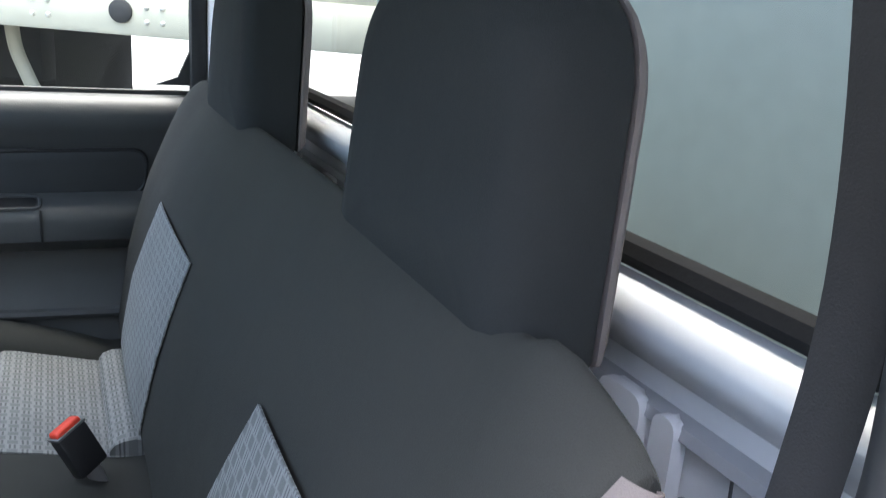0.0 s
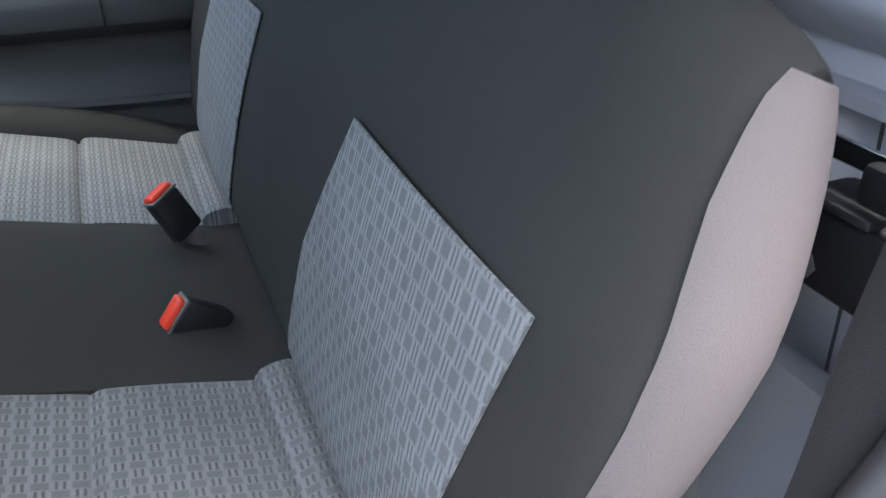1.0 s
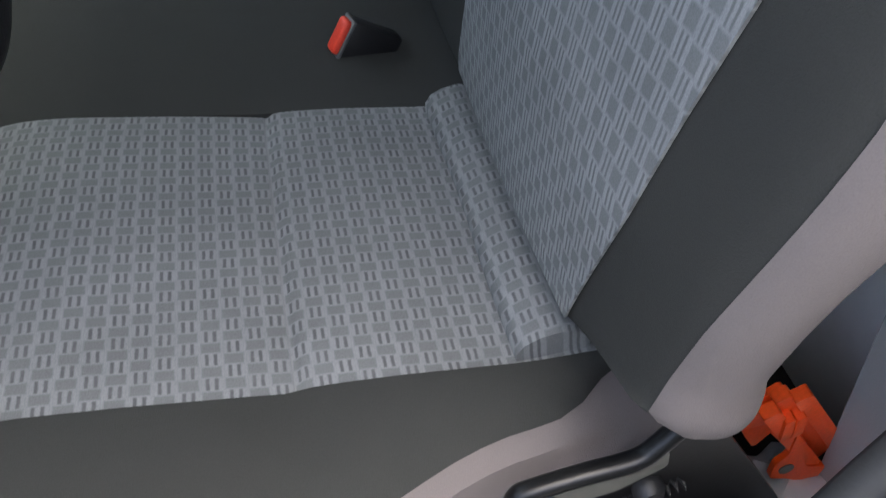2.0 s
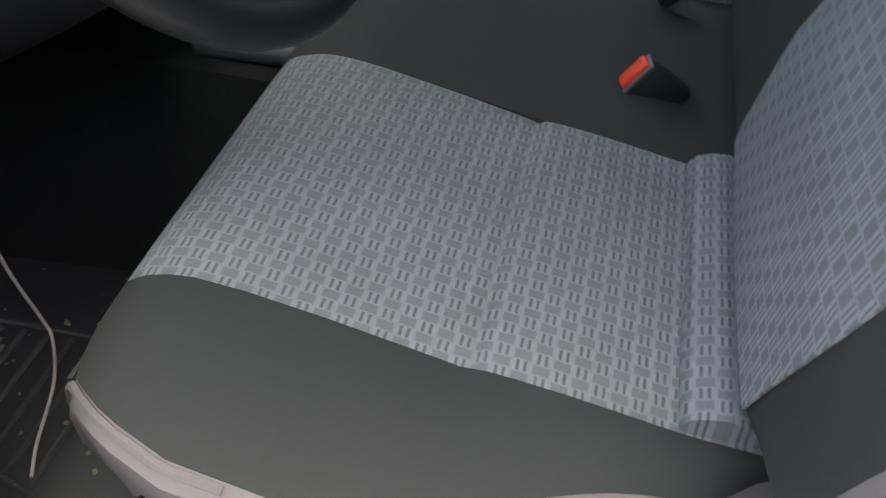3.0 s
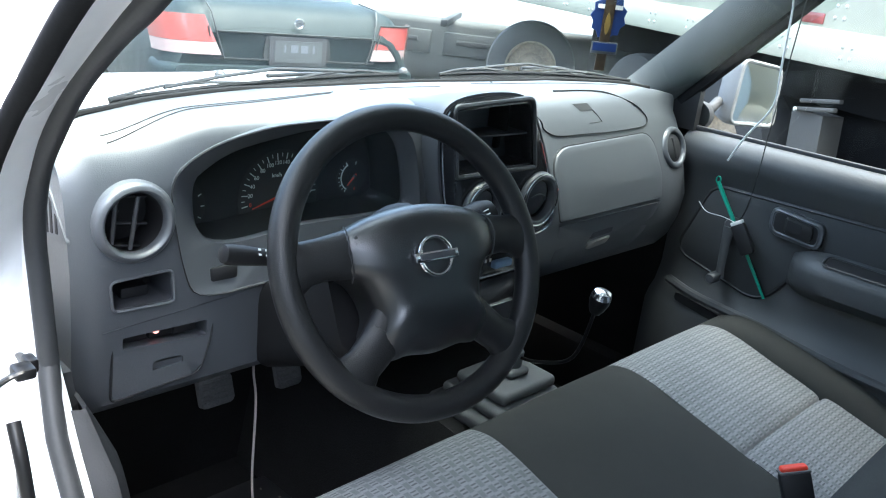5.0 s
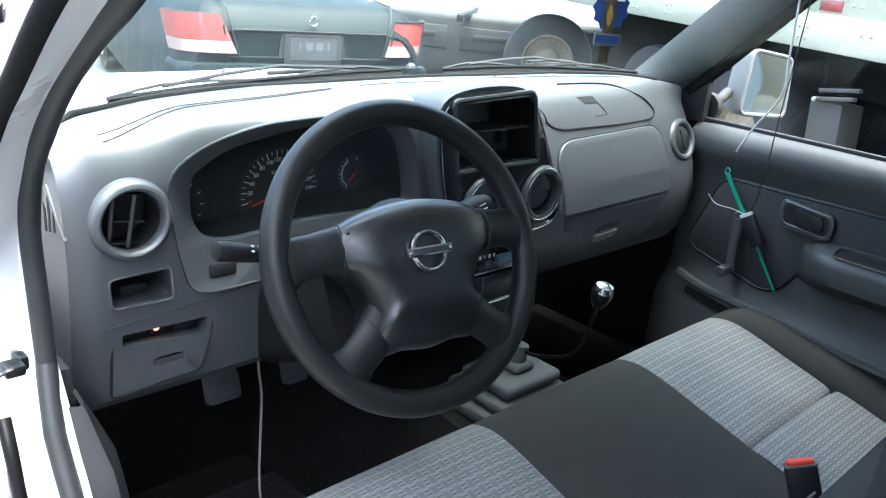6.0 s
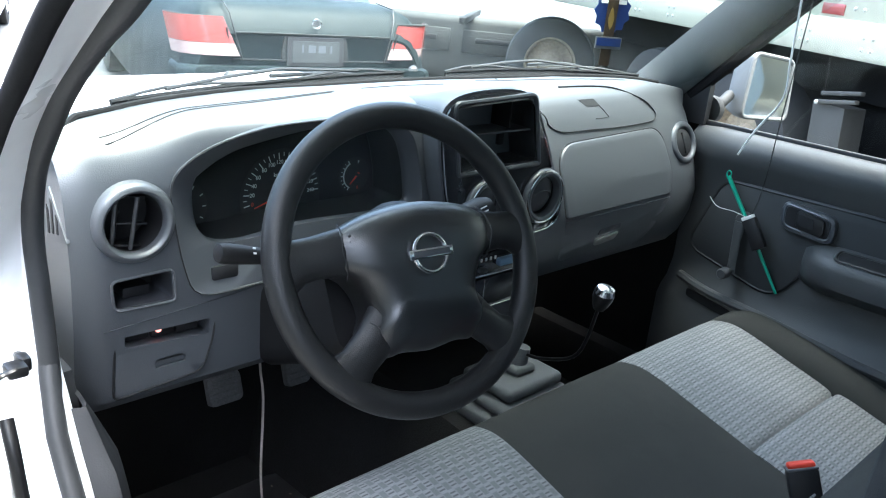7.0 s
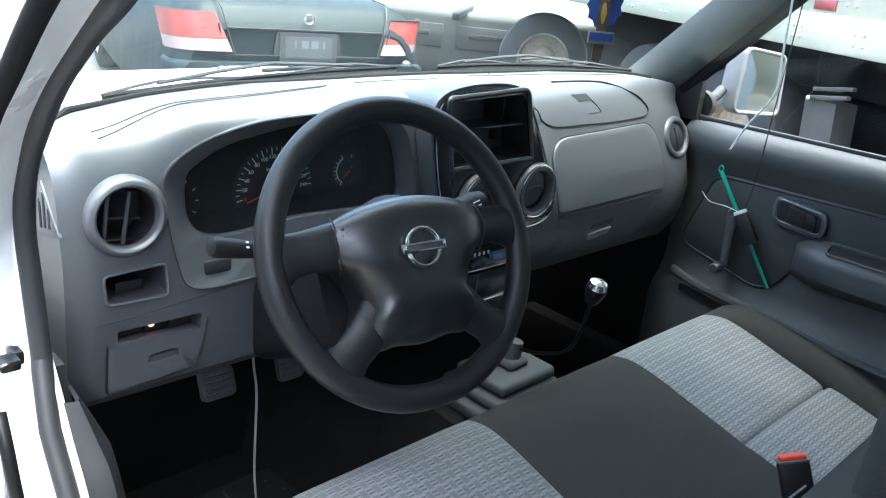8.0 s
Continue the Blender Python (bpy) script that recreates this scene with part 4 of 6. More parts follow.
# ---- dashboard ----
dashboard = thing("dashboard", "grey moulded plastic dashboard with a hooded cluster", "dashboard")
PA = [(1.0, 1.264), (0.93, 1.266), (0.905, 1.2665), (0.888, 1.266), (0.875, 1.2645), (0.864, 1.261), (0.855, 1.2563), (0.848, 1.250), (0.8425, 1.2415), (0.839, 1.230), (0.836, 1.12), (0.838, 1.03)]
PB = [(1.0, 1.262), (0.94, 1.260), (0.912, 1.2565), (0.89, 1.250), (0.875, 1.2405), (0.862, 1.228), (0.853, 1.2150), (0.846, 1.20), (0.841, 1.176), (0.838, 1.15), (0.834, 1.10), (0.837, 1.03)]
PC = [(1.0, 1.262), (0.962, 1.262), (0.945, 1.2605), (0.930, 1.257), (0.917, 1.251), (0.904, 1.2415), (0.893, 1.228), (0.883, 1.210), (0.874, 1.19), (0.860, 1.15), (0.838, 1.09), (0.825, 1.04)]


def dash_fit(x, y):
    """Squeezes the dashboard's rear part where the windscreen curves back."""
    full, room = 0.162, base_y(x) - 0.030 - 0.838
    d = y - 0.838
    return y if d < 0.055 or room > full else 0.838 + 0.055 + (d - 0.055) * (room - 0.055) / (full - 0.055)


def dash_end(x):
    """How far the face falls back and drops near the two ends."""
    if x > 0:
        e = max(0.0, min(1.0, (x - 0.682) / 0.022))
        far = max(0.0, min(1.0, (x - 0.50) / 0.20))
        return 0.024 * (1 - math.sqrt(max(0.0, 1 - e * e * 0.97))), 0.022 * far ** 2 + 0.012 * e ** 3
    e = max(0.0, min(1.0, (-0.580 - x) / 0.032))
    return 0.014 * (1 - math.sqrt(max(0.0, 1 - e * e * 0.9))), 0.010 * e ** 2


def dash_ring(x):
    w = max(0.0, min(1.0, min((x + 0.56) / 0.12, (0.20 - x) / 0.12)))
    w = w * w * (3 - 2 * w)
    shift, drop = dash_end(x)
    yb = base_y(x) - 0.015
    pts = [(yb, 1.238 - drop), (yb - 0.010, 1.254 - drop)]
    for (ya, za), (y2, z2) in zip(PA, PC if x > 0 else PB):
        y, z = dash_fit(x, ya * w + y2 * (1 - w)), za * w + z2 * (1 - w)
        pts.append((y + shift, z - drop * max(0.0, min(1.0, (z - 1.12) / 0.12))))
    rec = max(0.0, min(1.0, (x - 0.16) / 0.08))
    pts += [(0.846 - 0.016 * rec + shift, 0.955 + 0.035 * rec), (0.851 - 0.003 * rec + shift, 0.922 + 0.018 * rec), (0.868 + 0.004 * rec + shift, 0.905 + 0.005 * rec)]
    pts += [(yb + 0.08, 0.93), (yb + 0.08, 1.19)]
    return [(x, y, z) for y, z in pts]


body = part("body", loft([dash_ring(x) for x in [*np.linspace(-0.612, 0.675, 66), 0.682, 0.688, 0.693, 0.697, 0.700, 0.702, 0.7035, 0.704]]), "dash", dashboard)
CL_OUT = [(-0.4965, 1.165), (-0.497, 1.190), (-0.485, 1.209), (-0.456, 1.227), (-0.42, 1.239), (-0.369, 1.249), (-0.32, 1.252), (-0.27, 1.253), (-0.22, 1.251), (-0.172, 1.243), (-0.133, 1.220), (-0.112, 1.16), (-0.102, 1.10), (-0.10, 1.046), (-0.365, 1.045), (-0.425, 1.043), (-0.456, 1.046), (-0.472, 1.056), (-0.481, 1.080), (-0.489, 1.115)]
CL_IN = [(-0.464, 1.170), (-0.460, 1.190), (-0.447, 1.200), (-0.424, 1.213), (-0.384, 1.225), (-0.275, 1.240), (-0.185, 1.234), (-0.152, 1.217), (-0.136, 1.185), (-0.126, 1.141), (-0.130, 1.114), (-0.19, 1.109), (-0.306, 1.112), (-0.39, 1.104), (-0.430, 1.107), (-0.450, 1.118), (-0.461, 1.138)]
CC = (-0.285, 1.15)
ro, ri = radial(closed_line(CL_OUT, 4), CC), radial(closed_line(CL_IN, 4), CC)
FR = lambda y: frame_of((0, y, 0), (1, 0, 0), (0, 0, 1))
STACK = closed_line([(-0.097, 1.15), (-0.111, 1.235), (-0.093, 1.274), (-0.029, 1.287), (0.055, 1.284), (0.093, 1.265), (0.135, 1.205), (0.173, 1.135), (0.203, 1.070), (0.190, 1.042), (0.130, 1.034), (0.0, 1.036), (-0.056, 1.050), (-0.078, 1.095)], 4)


def tmp(bm):
    return part("cutter", bm, "black")


def drum(cx, cz, r, y0, y1):
    return tmp(lathe([(r, 0), (r, y1 - y0)], frame_of((cx, y1, cz), (1, 0, 0), (0, 0, 1)), 40))


cut(body, tmp(plate([(x, z) for x, z in ro], 0.20, FR(0.76))), drum(-0.541, 1.152, 0.041, 0.78, 0.90),
    tmp(plate(rounded([(-0.570, 1.084), (-0.567, 1.050), (-0.496, 1.048), (-0.499, 1.086)], 0.006), 0.11, FR(0.79))),
    tmp(plate(rounded([(-0.557, 1.011), (-0.557, 0.994), (-0.447, 0.986), (-0.447, 1.009)], 0.003), 0.09, FR(0.80))),
    tmp(plate([(x, z) for x, z in STACK], 0.165, FR(0.70))), drum(0.656, 1.139, 0.038, 0.76, 0.92))
part("cluster_bezel", loft([[(x, 0.833, z) for x, z in ro], [(x * 0.985 + CC[0] * 0.015, 0.835, z * 0.985 + CC[1] * 0.015) for x, z in ro], [(x * 1.02 - CC[0] * 0.02, 0.847, z * 1.02 - CC[1] * 0.02) for x, z in ri], [(x, 0.851, z) for x, z in ri], [(x, 0.858, z) for x, z in ri], [(x, 0.86, z) for x, z in ro], [(x, 0.833, z) for x, z in ro]], caps=False), "bezel", dashboard, "dark blue-grey cluster surround")
part("bezel_groove", tube([(x, 0.8345, z) for x, z in ro], 0.0013, 6, closed=True), "black", dashboard)
part("cluster_well", loft([[(x * 1.01 - CC[0] * 0.01, 0.856, z * 1.01 - CC[1] * 0.01) for x, z in ri], [(x * 1.01 - CC[0] * 0.01, 0.93, z * 1.01 - CC[1] * 0.01) for x, z in ri]], caps=False), "void", dashboard, "matt black well behind the lens, lifted for lens haze")
cluster = thing("instrument_cluster", "black instrument cluster with white dials and red needles", "gauges")
part("face", plate([(x, z) for x, z in radial(closed_line(CL_IN, 4), CC)], 0.01, FR(0.9285)), "void", cluster)


def dial(cx, cz, r, a0, a1, n, minor, name):
    rr = part(name, lathe([(r, 0), (r, 0.0008), (0.001, 0.0008)], frame_of((cx, 0.928, cz), (1, 0, 0), (0, 0, 1)), 48), "dial", cluster)
    for i in range(n * minor + 1):
        a = radians(a0 + (a1 - a0) * i / (n * minor))
        big = i % minor == 0
        m = frame_of((cx, 0.9262, cz), (1, 0, 0), (0, 0, 1)) @ pose(0, 0, 0, 0, 0, math.degrees(a)) @ Matrix.Translation((r * (0.86 if big else 0.89), 0, 0))
        part("tick", block((r * (0.14 if big else 0.08), 0.0013 if big else 0.0008, 0.0006), m=m), "print", rr, smooth=False)
    return rr


def needle(cx, cz, r, a, rr):
    m = frame_of((cx, 0.9245, cz), (1, 0, 0), (0, 0, 1)) @ pose(0, 0, 0, 0, 0, a)
    part("needle", plate([(-0.2 * r, 0.0018), (0.85 * r, 0.0006), (0.85 * r, -0.0006), (-0.2 * r, -0.0018)], 0.001, m), "needle", rr, "red needle")
    part("needle_cap", lathe([(r * 0.12, 0), (r * 0.11, 0.004), (0.001, 0.005)], m @ Matrix.Translation((0, 0, -0.002)), 20), "black", rr)


SX, SZ = -0.290, 1.128
sp = dial(SX, SZ, 0.066, 190.5, 0.9, 12, 2, "speedometer")
for i, v in enumerate(range(0, 241, 20)):
    a = radians(190.5 - 15.8 * i)
    text_mesh("number", str(v), 0.0080, frame_of((SX + 0.0480 * math.cos(a), 0.9260, SZ + 0.0480 * math.sin(a)), (1, 0, 0), (0, 0, 1)), "needle" if v == 0 else "print", sp)
text_mesh("unit", "km/h", 0.008, frame_of((SX - 0.006, 0.9260, 1.158), (1, 0, 0), (0, 0, 1)), "print", sp)
needle(SX, SZ, 0.055, 198, sp)
dial(-0.440, 1.128, 0.036, 60, -60, 4, 1, "temperature_gauge")
fg = dial(-0.162, 1.142, 0.028, 240, 120, 4, 2, "fuel_gauge")
part("scale_arc", tube([(-0.162 + 0.021 * math.cos(a), 0.9258, 1.142 + 0.021 * math.sin(a)) for a in np.linspace(radians(118), radians(242), 16)], 0.0010, 5), "print", fg)
text_mesh("number", "F", 0.0065, frame_of((-0.156, 0.9260, 1.162), (1, 0, 0), (0, 0, 1)), "print", fg)
text_mesh("number", "E", 0.0065, frame_of((-0.156, 0.9260, 1.122), (1, 0, 0), (0, 0, 1)), "needle", fg)
needle(-0.158, 1.142, 0.022, 225, fg)
part("odometer", plate(rounded([(-0.325, 1.092), (-0.275, 1.092), (-0.275, 1.101), (-0.325, 1.101)], 0.002), 0.001, FR(0.9255)), "bezel", sp, "grey odometer window")
part("lens", plate([(x, z) for x, z in ri], 0.0015, FR(0.857)), "glass", cluster, "clear cluster lens", smooth=False)


def vent(cx, cy, cz, r, style, label, lean=0.0):
    """A round vent: 'open' with vanes, 'shut' with a dark flap, 'slot' with a grey drum and one slot."""
    ob = thing("air_vent", label, "vent", "dashboard air vents")
    m = frame_of((cx, cy, cz), (1, 0, 0), (0, lean, 1))
    lip = {"slot": 0.45, "open": 0.6}.get(style, 1.0)
    flare = [(r * 0.85, -0.008), (r * 0.865, -0.001), (r * 0.91, 0.0035), (r * 0.97, 0.0048), (r * 1.05, 0.0040), (r * 1.13, 0.0005), (r * 1.18, -0.006), (r * 1.19, -0.03)]
    part("ring", lathe(flare if style == "open" else [(r * 0.845, -0.006), (r * 0.86, 0.0), (r * 0.92, 0.006 * lip), (r * 1.02, 0.008 * lip), (r * 1.12, 0.006 * lip), (r * 1.20, 0.001 * lip), (r * 1.24, -0.006), (r * 1.24, -0.03)], m, 44, False), "bezel" if style == "shut" else "dash", ob)
    part("cup", lathe([(r * 0.865, -0.003), (r * 0.85, -0.009), (r * 0.84, -0.05), (0.002, -0.05)], m, 36, False), "black", ob)
    if style == "shut":
        part("flap", lathe([(r * 0.80, -0.012), (r * 0.78, -0.004), (r * 0.5, 0.001), (0.002, 0.004)], m @ pose(0, 0, 0, 8, 6, 0), 32), "dash_dark", ob, "closed dark flap")
        part("flap_tab", tube(smooth_line([m @ Vector((-0.6 * r, 0.12 * r, 0.003)), m @ Vector((-0.2 * r, 0.28 * r, 0.006)), m @ Vector((0.15 * r, 0.20 * r, 0.007)), m @ Vector((0.25 * r, 0.02 * r, 0.007))]), 0.0018, 6), "dash_dark", ob)
    elif style == "slot":
        part("drum", lathe([(r * 0.84, -0.012), (r * 0.80, -0.003), (r * 0.5, 0.001), (0.002, 0.002)], m, 32), "black", ob, "dark drum")
        part("slot", block((0.007, 1.2 * r, 0.004), (-0.1 * r, 0, 0.0015), 0.0015, 2, m @ pose(0, 0, 0, 0, 0, 8)), "black", ob)
    else:
        for x, y, tilt in ((-0.44, 0.06, -7), (0.12, -0.06, -10)):
            h = math.sqrt(0.60 - x * x) * r
            part("vane", block((0.0050, 2 * h, 0.024), (0, 0, 0), 0.0015, 2, m @ Matrix.Translation((x * r, y * r, -0.017)) @ pose(0, 0, 0, 0, -26, tilt)), "vane", ob)
        part("cross_bar", block((0.95 * r, 0.0026, 0.006), (0.05 * r, -0.12 * r, -0.020), 0.001, 2, m @ pose(0, 0, 0, 0, 0, -8)), "vane", ob)
        for y in (-0.70, 0.70):
            part("vane_carrier", block((0.80 * r, 0.0026, 0.010), (-0.08 * r, y * r, -0.015), 0.001, 2, m @ pose(0, 0, 0, 0, 0, -7)), "black", ob)
    return ob


vent(-0.541, 0.832, 1.152, 0.041, "open", "round grey driver's air vent with open black vanes")
vent(0.656, 0.8535, 1.139, 0.037, "slot", "round grey passenger air vent turned shut", 0.38)

# small panels on the driver's side
TRAY_IN = rounded([(-0.569, 1.083), (-0.566, 1.051), (-0.497, 1.049), (-0.500, 1.085)], 0.006)
# tray walls, back and divider coloured dark for the shade inside
part("coin_tray", loft([[(x, y, z) for x, z in TRAY_IN] for y in (0.838, 0.895)], caps=False), "dash_dark", dashboard, "open coin tray, its inside darkened for shade")
part("tray_back", plate(TRAY_IN, 0.01, FR(0.893)), "black", dashboard)
part("tray_rim", tube([(x, 0.8350, z) for x, z in rounded([(-0.572, 1.086), (-0.569, 1.048), (-0.494, 1.046), (-0.497, 1.088)], 0.008)], 0.0019, 6, closed=True), "dash", dashboard)
part("tray_divider", block((0.034, 0.04, 0.014), (-0.532, 0.880, 1.057), 0.003), "black", dashboard)
FUSE = rounded([(-0.567, 1.021), (-0.573, 0.929), (-0.457, 0.937), (-0.441, 0.985), (-0.439, 1.017)], [0.01, 0.008, 0.012, 0.02, 0.01])
part("fuse_groove", tube([(x, 0.8425, z) for x, z in FUSE], 0.0016, 6, closed=True), "black", dashboard)
fuse = part("fuse_cover", plate(rounded([(-0.566, 1.020), (-0.572, 0.930), (-0.458, 0.938), (-0.442, 0.985), (-0.440, 1.016)], [0.01, 0.008, 0.012, 0.02, 0.01]), 0.010, FR(0.842), 0.002), "dash", dashboard, "grey fuse box cover with switch blanks")
cut(fuse, tmp(plate(rounded([(-0.556, 1.011), (-0.556, 0.995), (-0.448, 0.987), (-0.448, 1.008)], 0.003), 0.09, FR(0.80))), tmp(block((0.040, 0.03, 0.010), (-0.50, 0.84, 0.962), 0.002)))
for x in (-0.535, -0.502, -0.470):
    part("switch_blank", block((0.030, 0.01, 0.0155), (x, 0.862, 0.9995 + (x + 0.5) * -0.06), 0.002), "black", fuse)
part("alarm_light", lathe([(0.004, 0), (0.004, 0.003), (0.0015, 0.005), (0.0005, 0.005)], FR(0.857) @ Matrix.Translation((-0.509, 1.003, 0)), 14), "led", fuse, "small red alarm light")
part("fuse_pull", block((0.034, 0.006, 0.006), (-0.50, 0.845, 0.968), 0.002), "dash", fuse)
part("panel_joint", tube([(x, 0.8372, z) for x, z in ((-0.362, 1.043), (-0.42, 1.036), (-0.52, 1.028), (-0.582, 1.024))], 0.0007, 6), "dash_dark", dashboard)
part("panel_joint", tube([(-0.362, 0.8365, 1.043), (-0.361, 0.842, 1.0), (-0.360, 0.852, 0.94)], 0.002, 6), "black", dashboard)
EV = frame_of((-0.6122, 0, 0), (0, -1, 0), (0, 0, 1))
ev = part("end_vent", plate(rounded([(-0.890, 1.192), (-0.842, 1.136), (-0.910, 1.124)], 0.004), 0.004, EV @ Matrix.Translation((0, 0, 0.0015)), 0.001), "dash", dashboard, "small demister vent")
for y, z0, z1 in ((0.896, 1.134, 1.168), (0.883, 1.137, 1.178), (0.869, 1.140, 1.163)):
    part("vent_slit", plate(rounded([(-y - 0.0028, z0), (-y + 0.0028, z0), (-y + 0.0028, z1 - 0.006), (-y - 0.0028, z1)], 0.001), 0.002, EV @ Matrix.Translation((0, 0, 0.0024))), "void", ev)


def dash_top(x, y):
    """Height of the dashboard's upper skin."""
    r = sorted((p[1], p[2]) for p in dash_ring(x)[:8])
    return float(np.interp(y, [q[0] for q in r], [q[1] for q in r]))


GROOVES = ([(-0.560, 0.878), (-0.50, 0.886), (-0.42, 0.899), (-0.33, 0.915), (-0.25, 0.935), (-0.19, 0.950)], [(-0.556, 0.870), (-0.50, 0.878), (-0.42, 0.891), (-0.33, 0.907), (-0.25, 0.928), (-0.20, 0.942)], [(-0.13, 0.962), (-0.05, 0.968), (0.04, 0.962)], [(0.14, 0.985), (0.30, 0.975), (0.44, 0.955), (0.52, 0.935)])
for line in GROOVES:
    part("top_groove", tube([(p.x, p.y, dash_top(p.x, p.y) + 0.0002) for p in smooth_line([(x, y) for x, y in line], 8)], 0.0011, 5), "black", dashboard)
part("glass_gasket", tube([(x, base_y(x) - 0.047, dash_top(x, base_y(x) - 0.047) + 0.001) for x in np.linspace(-0.605, 0.62, 40)], 0.0045, 8), "matte", dashboard, "black strip at the foot of the windscreen")

# passenger side
def face_y(x, z):
    """The passenger-side skin of the dashboard at a height."""
    shift, drop = dash_end(x)
    z += drop * max(0.0, min(1.0, (z - 1.12) / 0.12))
    low = [(0.872, 0.910), (0.848, 0.940), (0.830, 0.990)] + PC[::-1]
    return dash_fit(x, float(np.interp(z, [p[1] for p in low], [p[0] for p in low]))) + shift


def on_face(outline, lift, centre, k=1.0):
    return [(x, face_y(x, z) - lift, z) for x, z in ((centre[0] + (a - centre[0]) * k, centre[1] + (b - centre[1]) * k) for a, b in outline)]


PAD = rounded([(0.236, 1.166), (0.246, 1.040), (0.588, 1.044), (0.596, 1.090), (0.572, 1.176), (0.41, 1.171)], [0.055, 0.004, 0.004, 0.05, 0.055, 0.3], 9)
PADC = (0.415, 1.095)
part("glove_pad", loft([on_face(PAD, h, PADC, k) for h, k in ((-0.010, 1.0), (0.0012, 1.0), (0.0034, 0.992), (0.0044, 0.975), (0.0046, 0.85), (0.0046, 0.7), (0.0046, 0.55), (0.0046, 0.4), (0.0046, 0.25), (0.0046, 0.1))]), "dash", dashboard, "raised grey panel above the glove box")
part("glove_groove", tube(on_face(PAD, 0.0002, PADC, 1.008), 0.0016, 6, closed=True), "black", dashboard)
LID = rounded([(0.246, 1.032), (0.262, 0.945), (0.545, 0.935), (0.592, 1.036)], [0.004, 0.02, 0.04, 0.006], 5)
LIDC = (0.42, 0.985)
glid = part("glove_lid", loft([on_face(LID, h, LIDC, k) for h, k in ((-0.010, 1.0), (0.0008, 1.0), (0.0022, 0.988), (0.0024, 0.8), (0.0024, 0.6), (0.0024, 0.4), (0.0024, 0.15))]), "dash", dashboard, "grey glove box lid")
part("glove_latch", loft([on_face(rounded([(0.352, 0.981), (0.358, 0.964), (0.418, 0.970), (0.424, 0.986)], 0.005), h, (0.388, 0.975), k) for h, k in ((-0.004, 1.0), (0.005, 1.0), (0.0075, 0.9))]), "steel", glid, "worn silver latch")
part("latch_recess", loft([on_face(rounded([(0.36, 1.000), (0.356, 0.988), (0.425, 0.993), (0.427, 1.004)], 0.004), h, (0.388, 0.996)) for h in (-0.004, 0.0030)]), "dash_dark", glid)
TRAY = [(0.205, 1.262), (0.212, 1.222), (0.226, 1.199), (0.262, 1.186), (0.34, 1.1845), (0.42, 1.183), (0.50, 1.1845), (0.550, 1.188), (0.563, 1.199), (0.553, 1.213), (0.525, 1.230), (0.46, 1.2495), (0.40, 1.2545), (0.30, 1.2560)]
part("airbag_seam", tube(smooth_line([(x, face_y(x, z) - 0.0008, z + 0.0010) for x, z in TRAY], 5), 0.0014, 6), "black", dashboard)
part("top_slot", loft([on_face([(0.327, 1.237), (0.374, 1.237), (0.384, 1.225), (0.344, 1.225)], h, (0.356, 1.23)) for h in (-0.004, 0.0010)]), "black", dashboard)
part("slot_seam", tube([(x, face_y(x, z) - 0.0004, z) for x, z in ((0.381, 1.227), (0.394, 1.216), (0.405, 1.204), (0.384, 1.203), (0.366, 1.203))], 0.0008, 5), "black", dashboard)

# centre stack
hood_ = part("console_hood", loft([[(x, y, min(z, zm)) for x, z in STACK] for y, zm in ((0.95, 1.250), (0.91, 1.262), (0.875, 1.270), (0.84, 1.282), (0.815, 1.30))] + [[(0.03 + (x - 0.03) * 0.99, 0.806, 1.15 + (z - 1.15) * 0.99) for x, z in STACK], [(0.03 + (x - 0.03) * 0.95, 0.8065, 1.15 + (z - 1.15) * 0.955) for x, z in STACK]]), "dash", dashboard, "grey hood round the centre stack")
STACK_IN = [(0.03 + (x - 0.03) * 0.95, 1.15 + (z - 1.15) * 0.955) for x, z in STACK]
stack = part("console_face", loft([[(x, y, z) for x, z in STACK_IN] for y in (0.83, 0.805)] + [[(0.03 + (x - 0.03) * 0.98, 0.8035, 1.15 + (z - 1.15) * 0.98) for x, z in STACK_IN]]), "gloss", dashboard, "dark glossy centre panel")
RAD = rounded([(-0.078, 1.262), (-0.058, 1.166), (0.114, 1.167), (0.088, 1.268)], [0.006, 0.004, 0.004, 0.008])
for ob in (hood_, stack):
    cut(ob, tmp(plate(RAD, 0.115, FR(0.79))), drum(0.000, 1.106, 0.037, 0.77, 0.87), drum(0.137, 1.104, 0.040, 0.77, 0.87))
part("radio_surround", tube([(x, 0.8045, z) for x, z in rounded([(-0.084, 1.268), (-0.063, 1.161), (0.120, 1.161), (0.092, 1.275)], [0.012, 0.004, 0.004, 0.014])], 0.0045, 8, closed=True), "dash_dark", stack)
part("chrome_line", tube([(x * 0.975, 0.8035, z) for x, z in STACK_IN[24:48]], 0.0014, 6), "chrome", stack, "thin chrome line")
part("chrome_line", tube([(-0.068, 0.8035, 1.1615), (0.03, 0.8035, 1.1612), (0.118, 0.8035, 1.1625)], 0.0013, 6), "chrome", stack)
part("chrome_line", tube([(x * 0.98, 0.8035, z) for x, z in STACK_IN[:8][::-1]] + [(x * 0.98, 0.8035, z) for x, z in STACK_IN[::-1][:10]], 0.0014, 6), "chrome", stack)
cut(hood_, tmp(plate([(x, z) for x, z in ro], 0.30, FR(0.8345))))
radio = thing("radio_slot", "empty black radio slot with a shelf", "radio slot")
part("shell", loft([[(x, y, z) for x, z in RAD] for y in (0.812, 0.90)], caps=False), "matte", radio)
part("back_plate", plate(RAD, 0.004, FR(0.899)), "matte", radio)
part("shelf", block((0.172, 0.07, 0.0035), (0.017, 0.85, 1.2165), 0.001), "dash_dark", radio, "dark plastic shelf")
